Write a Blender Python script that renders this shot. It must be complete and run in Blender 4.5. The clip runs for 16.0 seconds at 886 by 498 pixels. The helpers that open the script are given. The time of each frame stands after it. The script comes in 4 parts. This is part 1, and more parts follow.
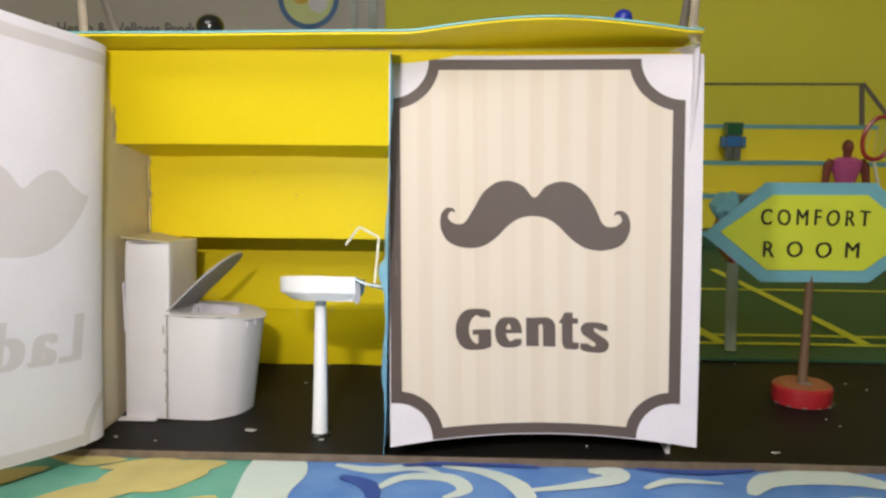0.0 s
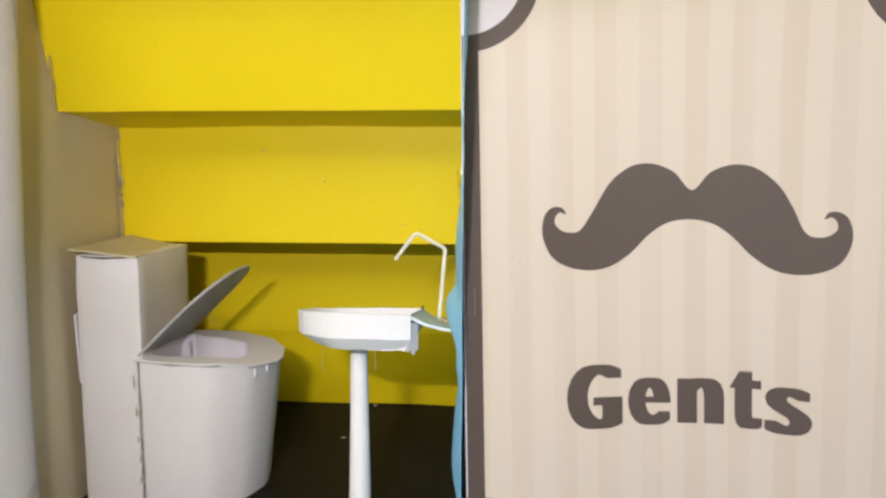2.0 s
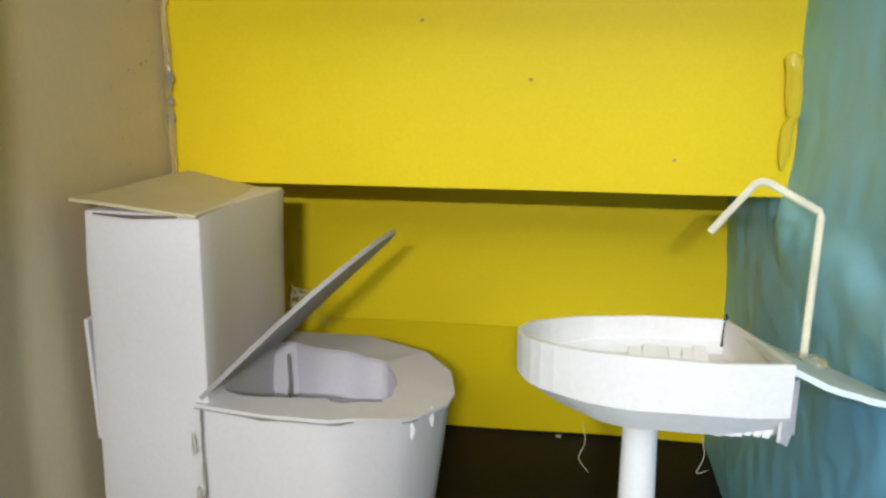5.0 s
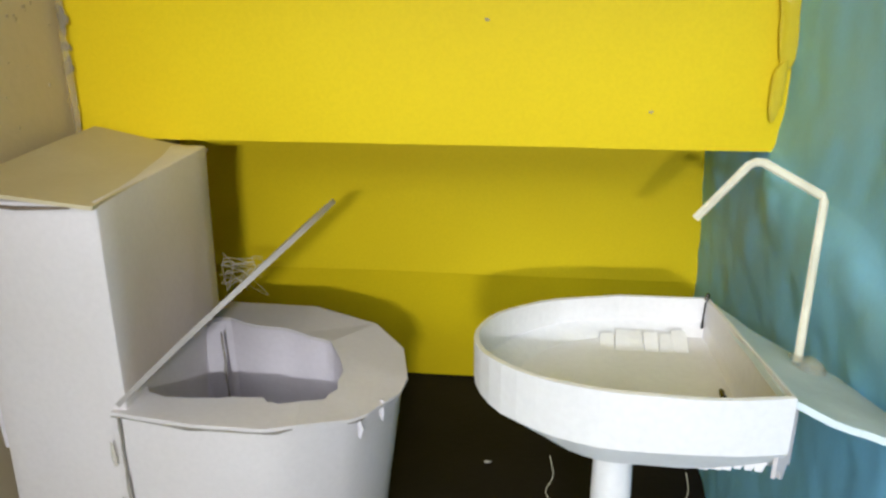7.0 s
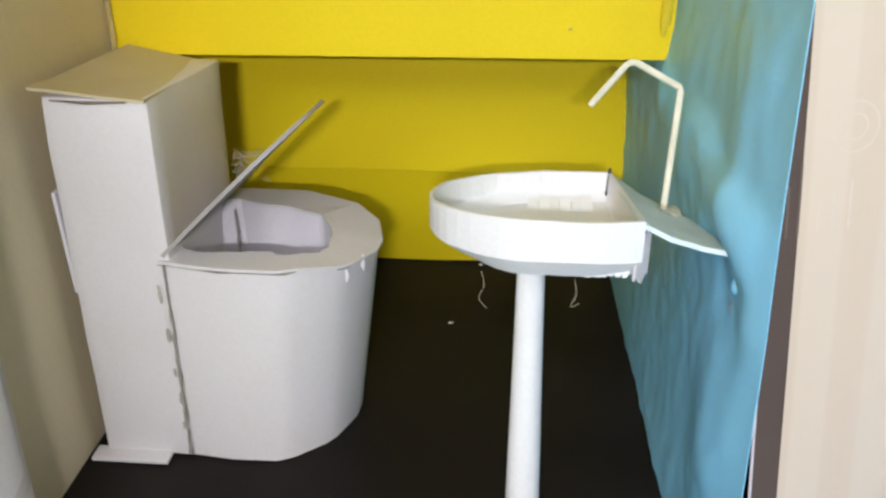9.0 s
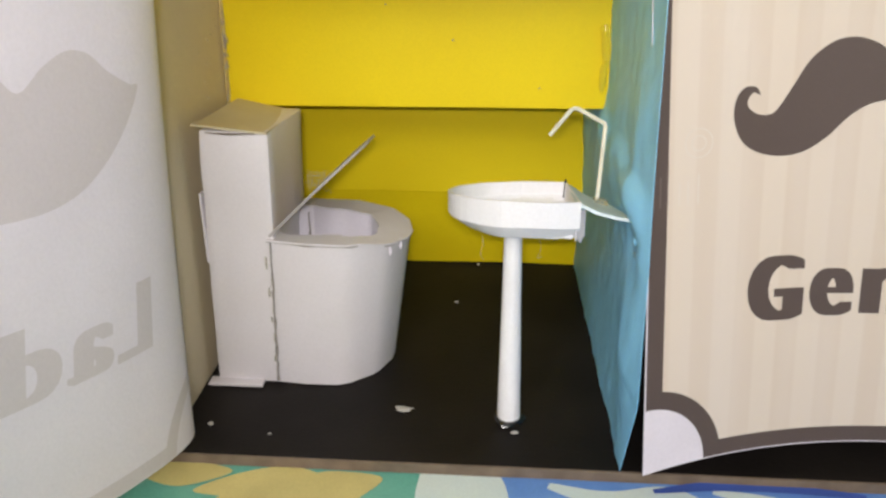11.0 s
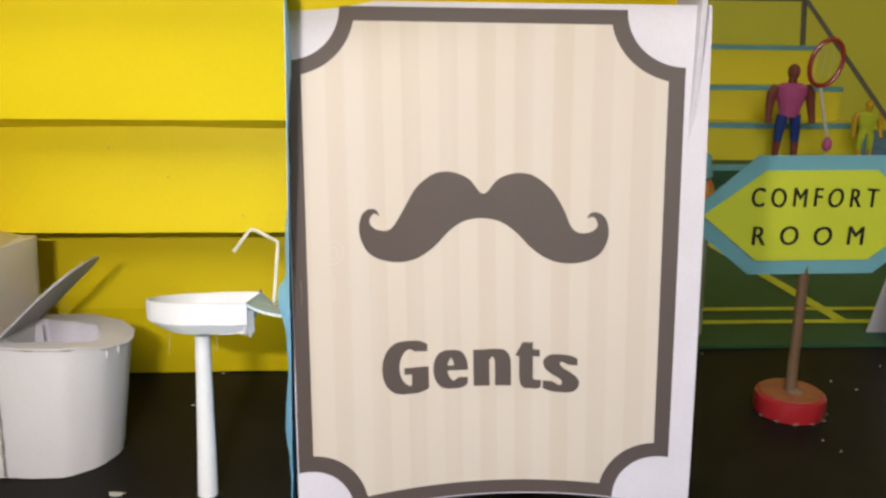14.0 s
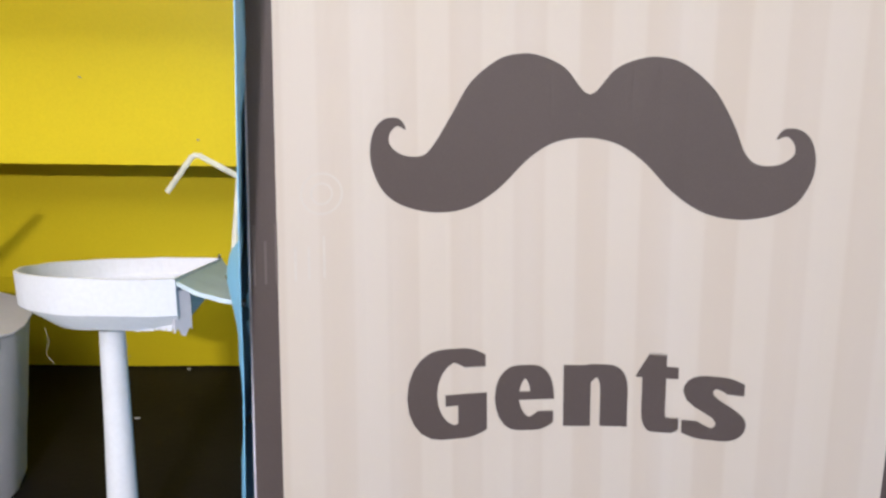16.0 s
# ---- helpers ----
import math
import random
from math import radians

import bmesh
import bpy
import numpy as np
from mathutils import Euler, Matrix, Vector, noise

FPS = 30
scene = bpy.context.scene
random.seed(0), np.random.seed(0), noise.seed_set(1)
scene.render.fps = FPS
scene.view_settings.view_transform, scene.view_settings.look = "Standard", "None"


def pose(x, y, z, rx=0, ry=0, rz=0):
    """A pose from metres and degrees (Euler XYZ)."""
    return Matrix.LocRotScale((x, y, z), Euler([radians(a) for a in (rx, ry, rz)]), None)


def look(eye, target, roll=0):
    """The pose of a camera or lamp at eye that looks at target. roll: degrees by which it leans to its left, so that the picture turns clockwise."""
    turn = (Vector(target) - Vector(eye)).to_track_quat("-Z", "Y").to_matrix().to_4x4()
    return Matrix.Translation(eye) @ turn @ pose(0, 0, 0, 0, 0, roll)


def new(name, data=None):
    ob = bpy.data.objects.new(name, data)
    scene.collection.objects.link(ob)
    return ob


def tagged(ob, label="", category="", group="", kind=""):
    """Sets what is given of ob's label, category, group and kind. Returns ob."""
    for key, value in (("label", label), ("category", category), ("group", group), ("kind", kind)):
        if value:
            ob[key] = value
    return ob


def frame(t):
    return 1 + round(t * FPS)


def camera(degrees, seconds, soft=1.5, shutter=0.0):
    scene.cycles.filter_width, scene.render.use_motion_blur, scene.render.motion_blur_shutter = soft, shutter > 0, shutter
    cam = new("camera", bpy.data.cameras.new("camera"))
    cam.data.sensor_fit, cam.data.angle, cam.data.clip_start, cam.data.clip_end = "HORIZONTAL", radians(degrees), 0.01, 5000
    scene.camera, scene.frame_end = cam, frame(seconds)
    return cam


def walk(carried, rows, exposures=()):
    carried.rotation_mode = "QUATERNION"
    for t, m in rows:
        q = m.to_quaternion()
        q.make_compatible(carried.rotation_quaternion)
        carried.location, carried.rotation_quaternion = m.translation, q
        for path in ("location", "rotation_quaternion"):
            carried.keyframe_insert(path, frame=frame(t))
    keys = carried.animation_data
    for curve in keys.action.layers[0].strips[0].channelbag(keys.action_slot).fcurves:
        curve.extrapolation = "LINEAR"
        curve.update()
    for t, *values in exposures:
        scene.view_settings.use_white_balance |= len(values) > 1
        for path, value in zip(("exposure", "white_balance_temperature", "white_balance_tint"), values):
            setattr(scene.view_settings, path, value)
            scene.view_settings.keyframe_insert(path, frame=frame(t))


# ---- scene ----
cam = camera(53.80, 16.0, soft=2.6)
PATH = [
    (0, 0.01429, 0.02338, 0.17555, 1.962, -8.720, 0.468),
    (0.5, 0.01346, 0.04556, 0.17797, 2.722, -9.252, -0.119),
    (1, 0.00522, 0.08430, 0.17217, 3.389, -9.314, 0.178),
    (1.5, -0.00885, 0.13142, 0.16854, 4.396, -9.515, 0.554),
    (2, -0.00898, 0.18859, 0.17241, 5.400, -11.520, -0.434),
    (2.5, -0.01471, 0.23176, 0.16679, 5.624, -12.833, -0.766),
    (3, -0.02499, 0.27844, 0.15882, 6.983, -14.730, -0.569),
    (3.5, -0.04272, 0.31000, 0.15080, 7.843, -15.541, -0.634),
    (4, -0.06461, 0.32782, 0.14978, 8.708, -15.170, 0.102),
    (4.2, -0.07391, 0.33009, 0.14472, 9.441, -15.004, -0.065),
    (6.3, -0.08324, 0.37368, 0.15407, 8.385, -20.532, -0.942),
    (6.5, -0.08246, 0.37552, 0.15612, 7.963, -21.317, -0.818),
    (7, -0.08239, 0.37374, 0.15587, 6.728, -23.964, -0.718),
    (7.5, -0.07943, 0.36927, 0.15901, 5.593, -25.920, -0.529),
    (8, -0.07413, 0.36078, 0.16009, 4.862, -27.786, -0.717),
    (8.5, -0.07545, 0.34653, 0.16376, 5.196, -29.401, -0.865),
    (8.7, -0.07299, 0.33717, 0.16503, 5.566, -29.103, -0.824),
    (10.8, -0.07146, 0.22205, 0.18793, 3.313, -24.350, -0.227),
    (11, -0.07032, 0.21225, 0.19316, 4.754, -24.464, -0.548),
    (11.5, -0.06655, 0.19270, 0.19976, 2.947, -22.595, 0.359),
    (12, -0.05099, 0.18003, 0.20754, 0.934, -20.490, 0.554),
    (12.5, -0.03148, 0.16591, 0.20748, -1.149, -17.107, 1.189),
    (13, -0.01575, 0.15161, 0.20286, -3.373, -16.730, 1.682),
    (13.5, 0.00365, 0.13872, 0.19998, -4.587, -16.600, 1.526),
    (14, 0.00748, 0.14349, 0.20250, -3.897, -15.135, 0.852),
    (14.5, 0.01097, 0.17430, 0.18420, -3.814, -16.691, 0.825),
    (15, 0.01248, 0.21217, 0.17377, -2.638, -16.824, 0.917),
    (15.5, 0.00541, 0.25795, 0.16360, -1.206, -16.903, 1.001),
    (16, 0.00800, 0.28580, 0.15870, -1.730, -17.600, 1.200),
]
EXPOSURE = 0.0
walk(cam, [(t, pose(x, y, z, 90 + pitch, 0, yaw) @ pose(0, 0, 0, 0, 0, roll)) for t, x, y, z, yaw, pitch, roll in PATH],
     [(0.0, EXPOSURE + 0.14, 6500, 8), (2.5, EXPOSURE, 6500, 9), (4.0, EXPOSURE, 6250, 4), (6.5, EXPOSURE + 0.12, 6100, 4), (7.5, EXPOSURE + 0.02, 6050, 4), (8.5, EXPOSURE + 0.14, 6050, 5), (10.8, EXPOSURE, 6500, 9), (12.5, EXPOSURE + 0.05, 6500, 9), (14.0, EXPOSURE + 0.09, 6500, 9), (15.2, EXPOSURE + 0.04, 6450, 10), (16.0, EXPOSURE, 5900, 13)])

# ---- light ----
world = bpy.data.worlds.new("world")
scene.world = world
world.use_nodes = True
wn = world.node_tree
sky = wn.nodes.new("ShaderNodeTexSky")
sky.sky_type, sky.sun_disc, sky.sun_elevation, sky.sun_rotation = "NISHITA", False, radians(40), radians(200)
wn.links.new(sky.outputs[0], wn.nodes["Background"].inputs[0])
wn.nodes["Background"].inputs[1].default_value = 0.12


def lamp(name, kind, m, energy, colour, size):
    data = bpy.data.lights.new(name, kind)
    data.energy, data.color = energy, colour
    if kind == "AREA":
        data.shape, data.size, data.size_y = "RECTANGLE", size[0], size[1]
    else:
        data.shadow_soft_size = size
    ob = new(name, data)
    ob.matrix_world = m
    return ob


# ambient daylight lamp at an unseen window added behind, and the small white torch that is held beside the lens
lamp("added_ambient_light", "AREA", look((-0.2, -1.44, 1.5), (0.0, 0.5, 0.1)), 23.5, (1.0, 0.96, 0.93), (1.5, 1.1))
lamp("torch", "AREA", pose(-0.070, 0.185, 0.212, 84, 0, 0), 0.71, (1.0, 0.945, 0.915), (0.022, 0.005))


# ---- materials ----
def material(name, colour, rough=0.6, metal=0.0, grain=(900.0, 0.05), stain=(30.0, 0.06), bump=(1500.0, 0.05), spec=0.5, coat=0.0, trans=0.0, tint=None, hue=0.0):
    """Base colour with fine grain and broad stains, fine relief; sizes are waves per metre."""
    m = bpy.data.materials.new(name)
    m.use_nodes = True
    nt = m.node_tree
    n, ln = nt.nodes, nt.links
    b = n["Principled BSDF"]
    tc = n.new("ShaderNodeTexCoord")
    geo = n.new("ShaderNodeNewGeometry")
    fine, broad = n.new("ShaderNodeTexNoise"), n.new("ShaderNodeTexNoise")
    for tex, scale, detail in ((fine, grain[0], 3.0), (broad, stain[0], 4.0)):
        tex.inputs["Scale"].default_value, tex.inputs["Detail"].default_value = scale, detail
        ln.new(geo.outputs["Position"], tex.inputs["Vector"])
    mixes = []
    last = None
    for tex, amount, dark in ((fine, grain[1], 0.55), (broad, stain[1], 0.5)):
        mx = n.new("ShaderNodeMix")
        mx.data_type, mx.blend_type = "RGBA", "MIX"
        ramp = n.new("ShaderNodeMapRange")
        ramp.inputs[1].default_value, ramp.inputs[2].default_value = 0.35, 0.7
        ramp.inputs[3].default_value, ramp.inputs[4].default_value = 0.0, min(1.0, amount * 2)
        ln.new(tex.outputs["Fac"], ramp.inputs[0])
        ln.new(ramp.outputs[0], mx.inputs[0])
        if last is None:
            mx.inputs[6].default_value = (*colour, 1)
        else:
            ln.new(last, mx.inputs[6])
        other = tint if (tint and tex is broad) else tuple(c * dark for c in colour)
        mx.inputs[7].default_value = (*other, 1)
        last = mx.outputs[2]
    ln.new(last, b.inputs["Base Color"])
    b.inputs["Roughness"].default_value, b.inputs["Metallic"].default_value = rough, metal
    b.inputs["Specular IOR Level"].default_value = spec
    b.inputs["Coat Weight"].default_value = coat
    b.inputs["Transmission Weight"].default_value = trans
    rel = n.new("ShaderNodeTexNoise")
    rel.inputs["Scale"].default_value, rel.inputs["Detail"].default_value = bump[0], 3.0
    ln.new(geo.outputs["Position"], rel.inputs["Vector"])
    bp = n.new("ShaderNodeBump")
    bp.inputs["Strength"].default_value, bp.inputs["Distance"].default_value = bump[1], 0.0008
    ln.new(rel.outputs["Fac"], bp.inputs["Height"])
    ln.new(bp.outputs[0], b.inputs["Normal"])
    return m


def striped(name, colours, width, offset=0.0):
    """Printed paper with soft vertical stripes of uneven tone, along the object's own x axis, by the mesh's UV in metres."""
    m = material(name, colours[0], 0.62, grain=(1500.0, 0.02), stain=(25.0, 0.03), bump=(2500.0, 0.03))
    n, ln = m.node_tree.nodes, m.node_tree.links
    uv = n.new("ShaderNodeUVMap")
    sep = n.new("ShaderNodeSeparateXYZ")
    ln.new(uv.outputs[0], sep.inputs[0])
    wave = n.new("ShaderNodeMath")
    wave.operation = "MULTIPLY_ADD"
    wave.inputs[1].default_value, wave.inputs[2].default_value = math.pi / width, offset
    ln.new(sep.outputs[0], wave.inputs[0])
    sn = n.new("ShaderNodeMath")
    sn.operation = "SINE"
    ln.new(wave.outputs[0], sn.inputs[0])
    edge = n.new("ShaderNodeMapRange")
    edge.inputs[1].default_value, edge.inputs[2].default_value = -0.22, 0.22
    ln.new(sn.outputs[0], edge.inputs[0])
    mx = n.new("ShaderNodeMix")
    mx.data_type = "RGBA"
    mx.inputs[6].default_value, mx.inputs[7].default_value = (*colours[0], 1), (*colours[1], 1)
    ln.new(edge.outputs[0], mx.inputs[0])
    slow = n.new("ShaderNodeTexNoise")
    slow.inputs["Scale"].default_value = 60.0
    cmb = n.new("ShaderNodeCombineXYZ")
    ln.new(sep.outputs[0], cmb.inputs[0])
    ln.new(cmb.outputs[0], slow.inputs["Vector"])
    mx2 = n.new("ShaderNodeMix")
    mx2.data_type = "RGBA"
    mx2.inputs[7].default_value = (*colours[2], 1)
    rg = n.new("ShaderNodeMapRange")
    rg.inputs[1].default_value, rg.inputs[2].default_value, rg.inputs[4].default_value = 0.4, 0.7, 0.6
    ln.new(slow.outputs["Fac"], rg.inputs[0])
    ln.new(rg.outputs[0], mx2.inputs[0])
    ln.new(mx.outputs[2], mx2.inputs[6])
    ln.new(mx2.outputs[2], n["Principled BSDF"].inputs["Base Color"])
    return m


WHITE_PAPER = material("white_paper", (0.74, 0.70, 0.775), 0.65, stain=(40.0, 0.05), bump=(700.0, 0.12))
TOILET_PAPER = material("white_card", (0.69, 0.655, 0.69), 0.6, stain=(35.0, 0.10), bump=(120.0, 0.25), tint=(0.55, 0.50, 0.46))
# tank cover card: darker yellowish tone carries the shade of its unlit top
CAP_PAPER = material("unlit_top_card", (0.60, 0.54, 0.40), 0.6, stain=(45.0, 0.25), bump=(160.0, 0.2), tint=(0.46, 0.38, 0.20))
SINK_PAPER = material("bright_card", (0.84, 0.83, 0.87), 0.55, stain=(60.0, 0.08), bump=(200.0, 0.25), tint=(0.62, 0.60, 0.58))
YELLOW = material("yellow_card", (0.83, 0.63, 0.007), 0.5, spec=0.25, grain=(1300.0, 0.05), stain=(18.0, 0.10), bump=(900.0, 0.05), tint=(0.72, 0.49, 0.008))
YELLOW_STAND = material("lemon_card", (0.80, 0.68, 0.03), 0.55, stain=(12.0, 0.12), tint=(0.58, 0.47, 0.03))
CREAM_WALL = material("cream_card", (0.62, 0.53, 0.37), 0.7, stain=(28.0, 0.2), bump=(300.0, 0.2), tint=(0.50, 0.42, 0.29))
BLACK = material("black_card", (0.0085, 0.0068, 0.0062), 0.55, grain=(600.0, 0.1), stain=(25.0, 0.3), bump=(500.0, 0.1), tint=(0.017, 0.014, 0.0125), spec=0.16)
BOARD_EDGE = material("raw_card", (0.20, 0.15, 0.11), 0.8, stain=(150.0, 0.3), bump=(900.0, 0.3))
BLUE_CARD = material("sky_blue_card", (0.27, 0.62, 0.92), 0.5, stain=(22.0, 0.2), bump=(90.0, 0.3), tint=(0.22, 0.55, 0.82))
TEAL_EDGE = material("teal_card", (0.20, 0.50, 0.55), 0.5, stain=(40.0, 0.15))
BROWN_INK = material("brown_ink", (0.098, 0.072, 0.065), 0.6, grain=(2600.0, 0.10), stain=(60.0, 0.06), bump=(2500.0, 0.03))
CORNER_WHITE = material("print_white", (0.74, 0.70, 0.775), 0.6, grain=(1500.0, 0.02), stain=(40.0, 0.04))
CREAM_PRINT = striped("cream_stripes", ((0.665, 0.582, 0.497), (0.628, 0.537, 0.448), (0.67, 0.60, 0.540)), 0.0072)
GREY_PRINT = striped("grey_stripes", ((0.84, 0.79, 0.775), (0.80, 0.745, 0.72), (0.85, 0.81, 0.80)), 0.0072)
GREEN_CARD = material("green_card", (0.035, 0.15, 0.065), 0.6, stain=(14.0, 0.15), bump=(500.0, 0.1))
DARK_GREEN = material("court_green", (0.028, 0.10, 0.045), 0.6, stain=(12.0, 0.15), bump=(500.0, 0.1))
PALE_GREEN = material("mint_card", (0.06, 0.25, 0.12), 0.6, stain=(14.0, 0.15))
LIME = material("lime_card", (0.60, 0.66, 0.04), 0.55, stain=(30.0, 0.1), bump=(700.0, 0.08))
LIME_TAPE = material("lime_tape", (0.66, 0.66, 0.05), 0.5, stain=(60.0, 0.1))
SIGN_BLUE = material("dusty_blue_card", (0.16, 0.40, 0.47), 0.6, stain=(30.0, 0.12))
MARKER = material("black_marker", (0.012, 0.012, 0.012), 0.45, stain=(200.0, 0.2))
STICK = material("brown_stick", (0.17, 0.095, 0.05), 0.6, grain=(500.0, 0.2), stain=(60.0, 0.2), bump=(800.0, 0.3))
GREY_STICK = material("grey_stick", (0.15, 0.125, 0.10), 0.65, grain=(500.0, 0.2), stain=(60.0, 0.25), bump=(800.0, 0.3))
PALE_STICK = material("pale_stick", (0.42, 0.34, 0.26), 0.6, grain=(500.0, 0.2), stain=(60.0, 0.2))
RED_PLASTIC = material("red_plastic", (0.38, 0.018, 0.026), 0.3, stain=(60.0, 0.1), bump=(300.0, 0.03), coat=0.3)
BLACK_GLOSS = material("black_gloss", (0.008, 0.008, 0.01), 0.18, coat=0.5)
BLUE_GLOSS = material("blue_gloss", (0.01, 0.03, 0.35), 0.25, coat=0.4)
GLUE = material("clear_glue", (0.93, 0.90, 0.82), 0.12, trans=0.85, bump=(300.0, 0.3))
CLEAR = material("clear_plastic", (0.80, 0.86, 0.84), 0.2, trans=0.7, bump=(200.0, 0.2))
THREAD = material("pale_thread", (0.58, 0.53, 0.40), 0.7)
STRAW = material("cream_straw", (0.78, 0.74, 0.60), 0.5, stain=(200.0, 0.15))
PINK = material("pink_plastic", (0.55, 0.10, 0.30), 0.45)
SKIN = material("brown_plastic", (0.22, 0.05, 0.04), 0.45)
NAVY = material("navy_plastic", (0.02, 0.05, 0.28), 0.45)
AMBER = material("amber_plastic", (0.65, 0.38, 0.02), 0.4)
SLATE = material("slate_plastic", (0.12, 0.13, 0.12), 0.5)
TOY_BLUE = material("toy_blue", (0.03, 0.16, 0.45), 0.4)
TOY_GREEN = material("toy_green", (0.01, 0.12, 0.05), 0.4)
ORANGE = material("orange_wrap", (0.50, 0.12, 0.04), 0.4, stain=(80.0, 0.4), tint=(0.55, 0.30, 0.02))
WALL_PAINT = material("lime_wall_paint", (0.78, 0.72, 0.07), 0.75, grain=(120.0, 0.03), stain=(3.0, 0.12), bump=(120.0, 0.15), tint=(0.70, 0.62, 0.07))
PLAIN_PAINT = material("ceiling_paint", (0.78, 0.77, 0.72), 0.8, grain=(100.0, 0.02), stain=(2.0, 0.06))
POSTER = material("poster_grey", (0.50, 0.44, 0.43), 0.5, grain=(300.0, 0.02), stain=(4.0, 0.08))
POSTER_INK = material("poster_ink", (0.16, 0.14, 0.14), 0.6)
POSTER_BLUE = material("poster_blue", (0.05, 0.14, 0.35), 0.5)
POSTER_YELLOW = material("poster_pale", (0.62, 0.66, 0.30), 0.5)
GLASS = material("window_glass", (1.0, 1.0, 1.0), 0.02, trans=1.0, bump=(5.0, 0.0))
TEAL_CLOTH = material("teal_cloth", (0.13, 0.42, 0.33), 0.85, grain=(1400.0, 0.18), stain=(35.0, 0.25), bump=(1800.0, 0.35), tint=(0.24, 0.52, 0.40))
BLUE_CLOTH = material("blue_cloth", (0.10, 0.24, 0.62), 0.85, grain=(1400.0, 0.18), stain=(35.0, 0.3), bump=(1800.0, 0.35), tint=(0.22, 0.40, 0.72))
PALE_CLOTH = material("pale_cloth", (0.66, 0.74, 0.70), 0.85, grain=(1400.0, 0.1), stain=(35.0, 0.2), bump=(1800.0, 0.35), tint=(0.50, 0.64, 0.70))
GOLD_CLOTH = material("gold_cloth", (0.66, 0.56, 0.22), 0.85, grain=(1400.0, 0.12), stain=(35.0, 0.2), bump=(1800.0, 0.35))
TABLE_WOOD = material("table_wood", (0.22, 0.13, 0.07), 0.5, grain=(60.0, 0.2))
ROSE_CARD = material("rose_card", (0.42, 0.06, 0.08), 0.5, stain=(25.0, 0.3), tint=(0.30, 0.06, 0.08))
SPECK = material("paint_speck", (0.45, 0.43, 0.40), 0.6)
SMUDGE = material("old_smudge", (0.42, 0.35, 0.23), 0.7)
DEEP_CLOTH = material("deep_blue_cloth", (0.045, 0.10, 0.42), 0.85, grain=(1400.0, 0.18), stain=(35.0, 0.2), bump=(1800.0, 0.35))
GLUE.node_tree.nodes["Principled BSDF"].inputs["IOR"].default_value = 1.22
# white card darkened to grey: the lid's underside shade is in the colour
LID_PAPER = material("shaded_lid_card", (0.37, 0.345, 0.345), 0.6, stain=(45.0, 0.15), bump=(160.0, 0.2), tint=(0.29, 0.26, 0.24))
GLUE_GLOSS = material("glue_over_yellow", (0.72, 0.55, 0.03), 0.07, coat=0.6, bump=(300.0, 0.3))
CAP_LINER = material("rusty_orange", (0.34, 0.12, 0.045), 0.6, stain=(150.0, 0.3), bump=(300.0, 0.2), tint=(0.22, 0.06, 0.03))
SHOW_THROUGH = material("print_seen_through_paper", (0.60, 0.555, 0.585), 0.65, stain=(40.0, 0.05), bump=(700.0, 0.12))
STAMP_DARK = material("stamp_on_ink", (0.16, 0.125, 0.115), 0.55)
STAMP = material("pale_stamp", (0.70, 0.635, 0.565), 0.55)
SEAM = material("dirty_seam", (0.34, 0.31, 0.28), 0.7, stain=(300.0, 0.4))
# white shelf card with its bluish shade put into the base colour
SHELF_SHADE = material("shaded_shelf_card", (0.62, 0.72, 0.78), 0.55, stain=(60.0, 0.15), bump=(200.0, 0.25))


# ---- building helpers ----
def part(name, bm, mat, parent=None, label="", smooth=False, fix=True):
    if fix:
        bmesh.ops.recalc_face_normals(bm, faces=bm.faces)
    me = bpy.data.meshes.new(name)
    bm.to_mesh(me)
    bm.free()
    me.materials.append(mat)
    if smooth:
        me.shade_smooth()
        me.set_sharp_from_angle(angle=radians(32 if smooth is True else smooth))
    ob = new(name, me)
    if parent is not None:
        ob.parent = parent
    if label:
        tagged(ob, label=label)
    return ob


def thing(name, label, category, group="", kind="", at=(0, 0, 0)):
    ob = tagged(new(name), label, category, group, kind)
    ob.location = at
    return ob


def bevelled(bm, width, segments=2, angle=30):
    edges = [e for e in bm.edges if len(e.link_faces) == 2 and e.calc_face_angle(0) > radians(angle)]
    bmesh.ops.bevel(bm, geom=edges, offset=width, segments=segments, affect="EDGES", profile=0.5)
    return bm


def box(x0, x1, y0, y1, z0, z1, bevel=0.0):
    bm = bmesh.new()
    bmesh.ops.create_cube(bm, size=1.0)
    for v in bm.verts:
        v.co = ((x0 + x1) / 2 + v.co.x * (x1 - x0), (y0 + y1) / 2 + v.co.y * (y1 - y0), (z0 + z1) / 2 + v.co.z * (z1 - z0))
    return bevelled(bm, bevel) if bevel else bm


def prism(points, a, b, along="z"):
    """A closed outline drawn out from a to b along an axis; points are the other two coordinates in order."""
    put = {"z": lambda p, h: (p[0], p[1], h), "y": lambda p, h: (p[0], h, p[1]), "x": lambda p, h: (h, p[0], p[1])}[along]
    bm = bmesh.new()
    lo, hi = [bm.verts.new(put(p, a)) for p in points], [bm.verts.new(put(p, b)) for p in points]
    n = len(points)
    bm.faces.new(lo)
    bm.faces.new(hi)
    for i in range(n):
        bm.faces.new((lo[i], lo[(i + 1) % n], hi[(i + 1) % n], hi[i]))
    return bm


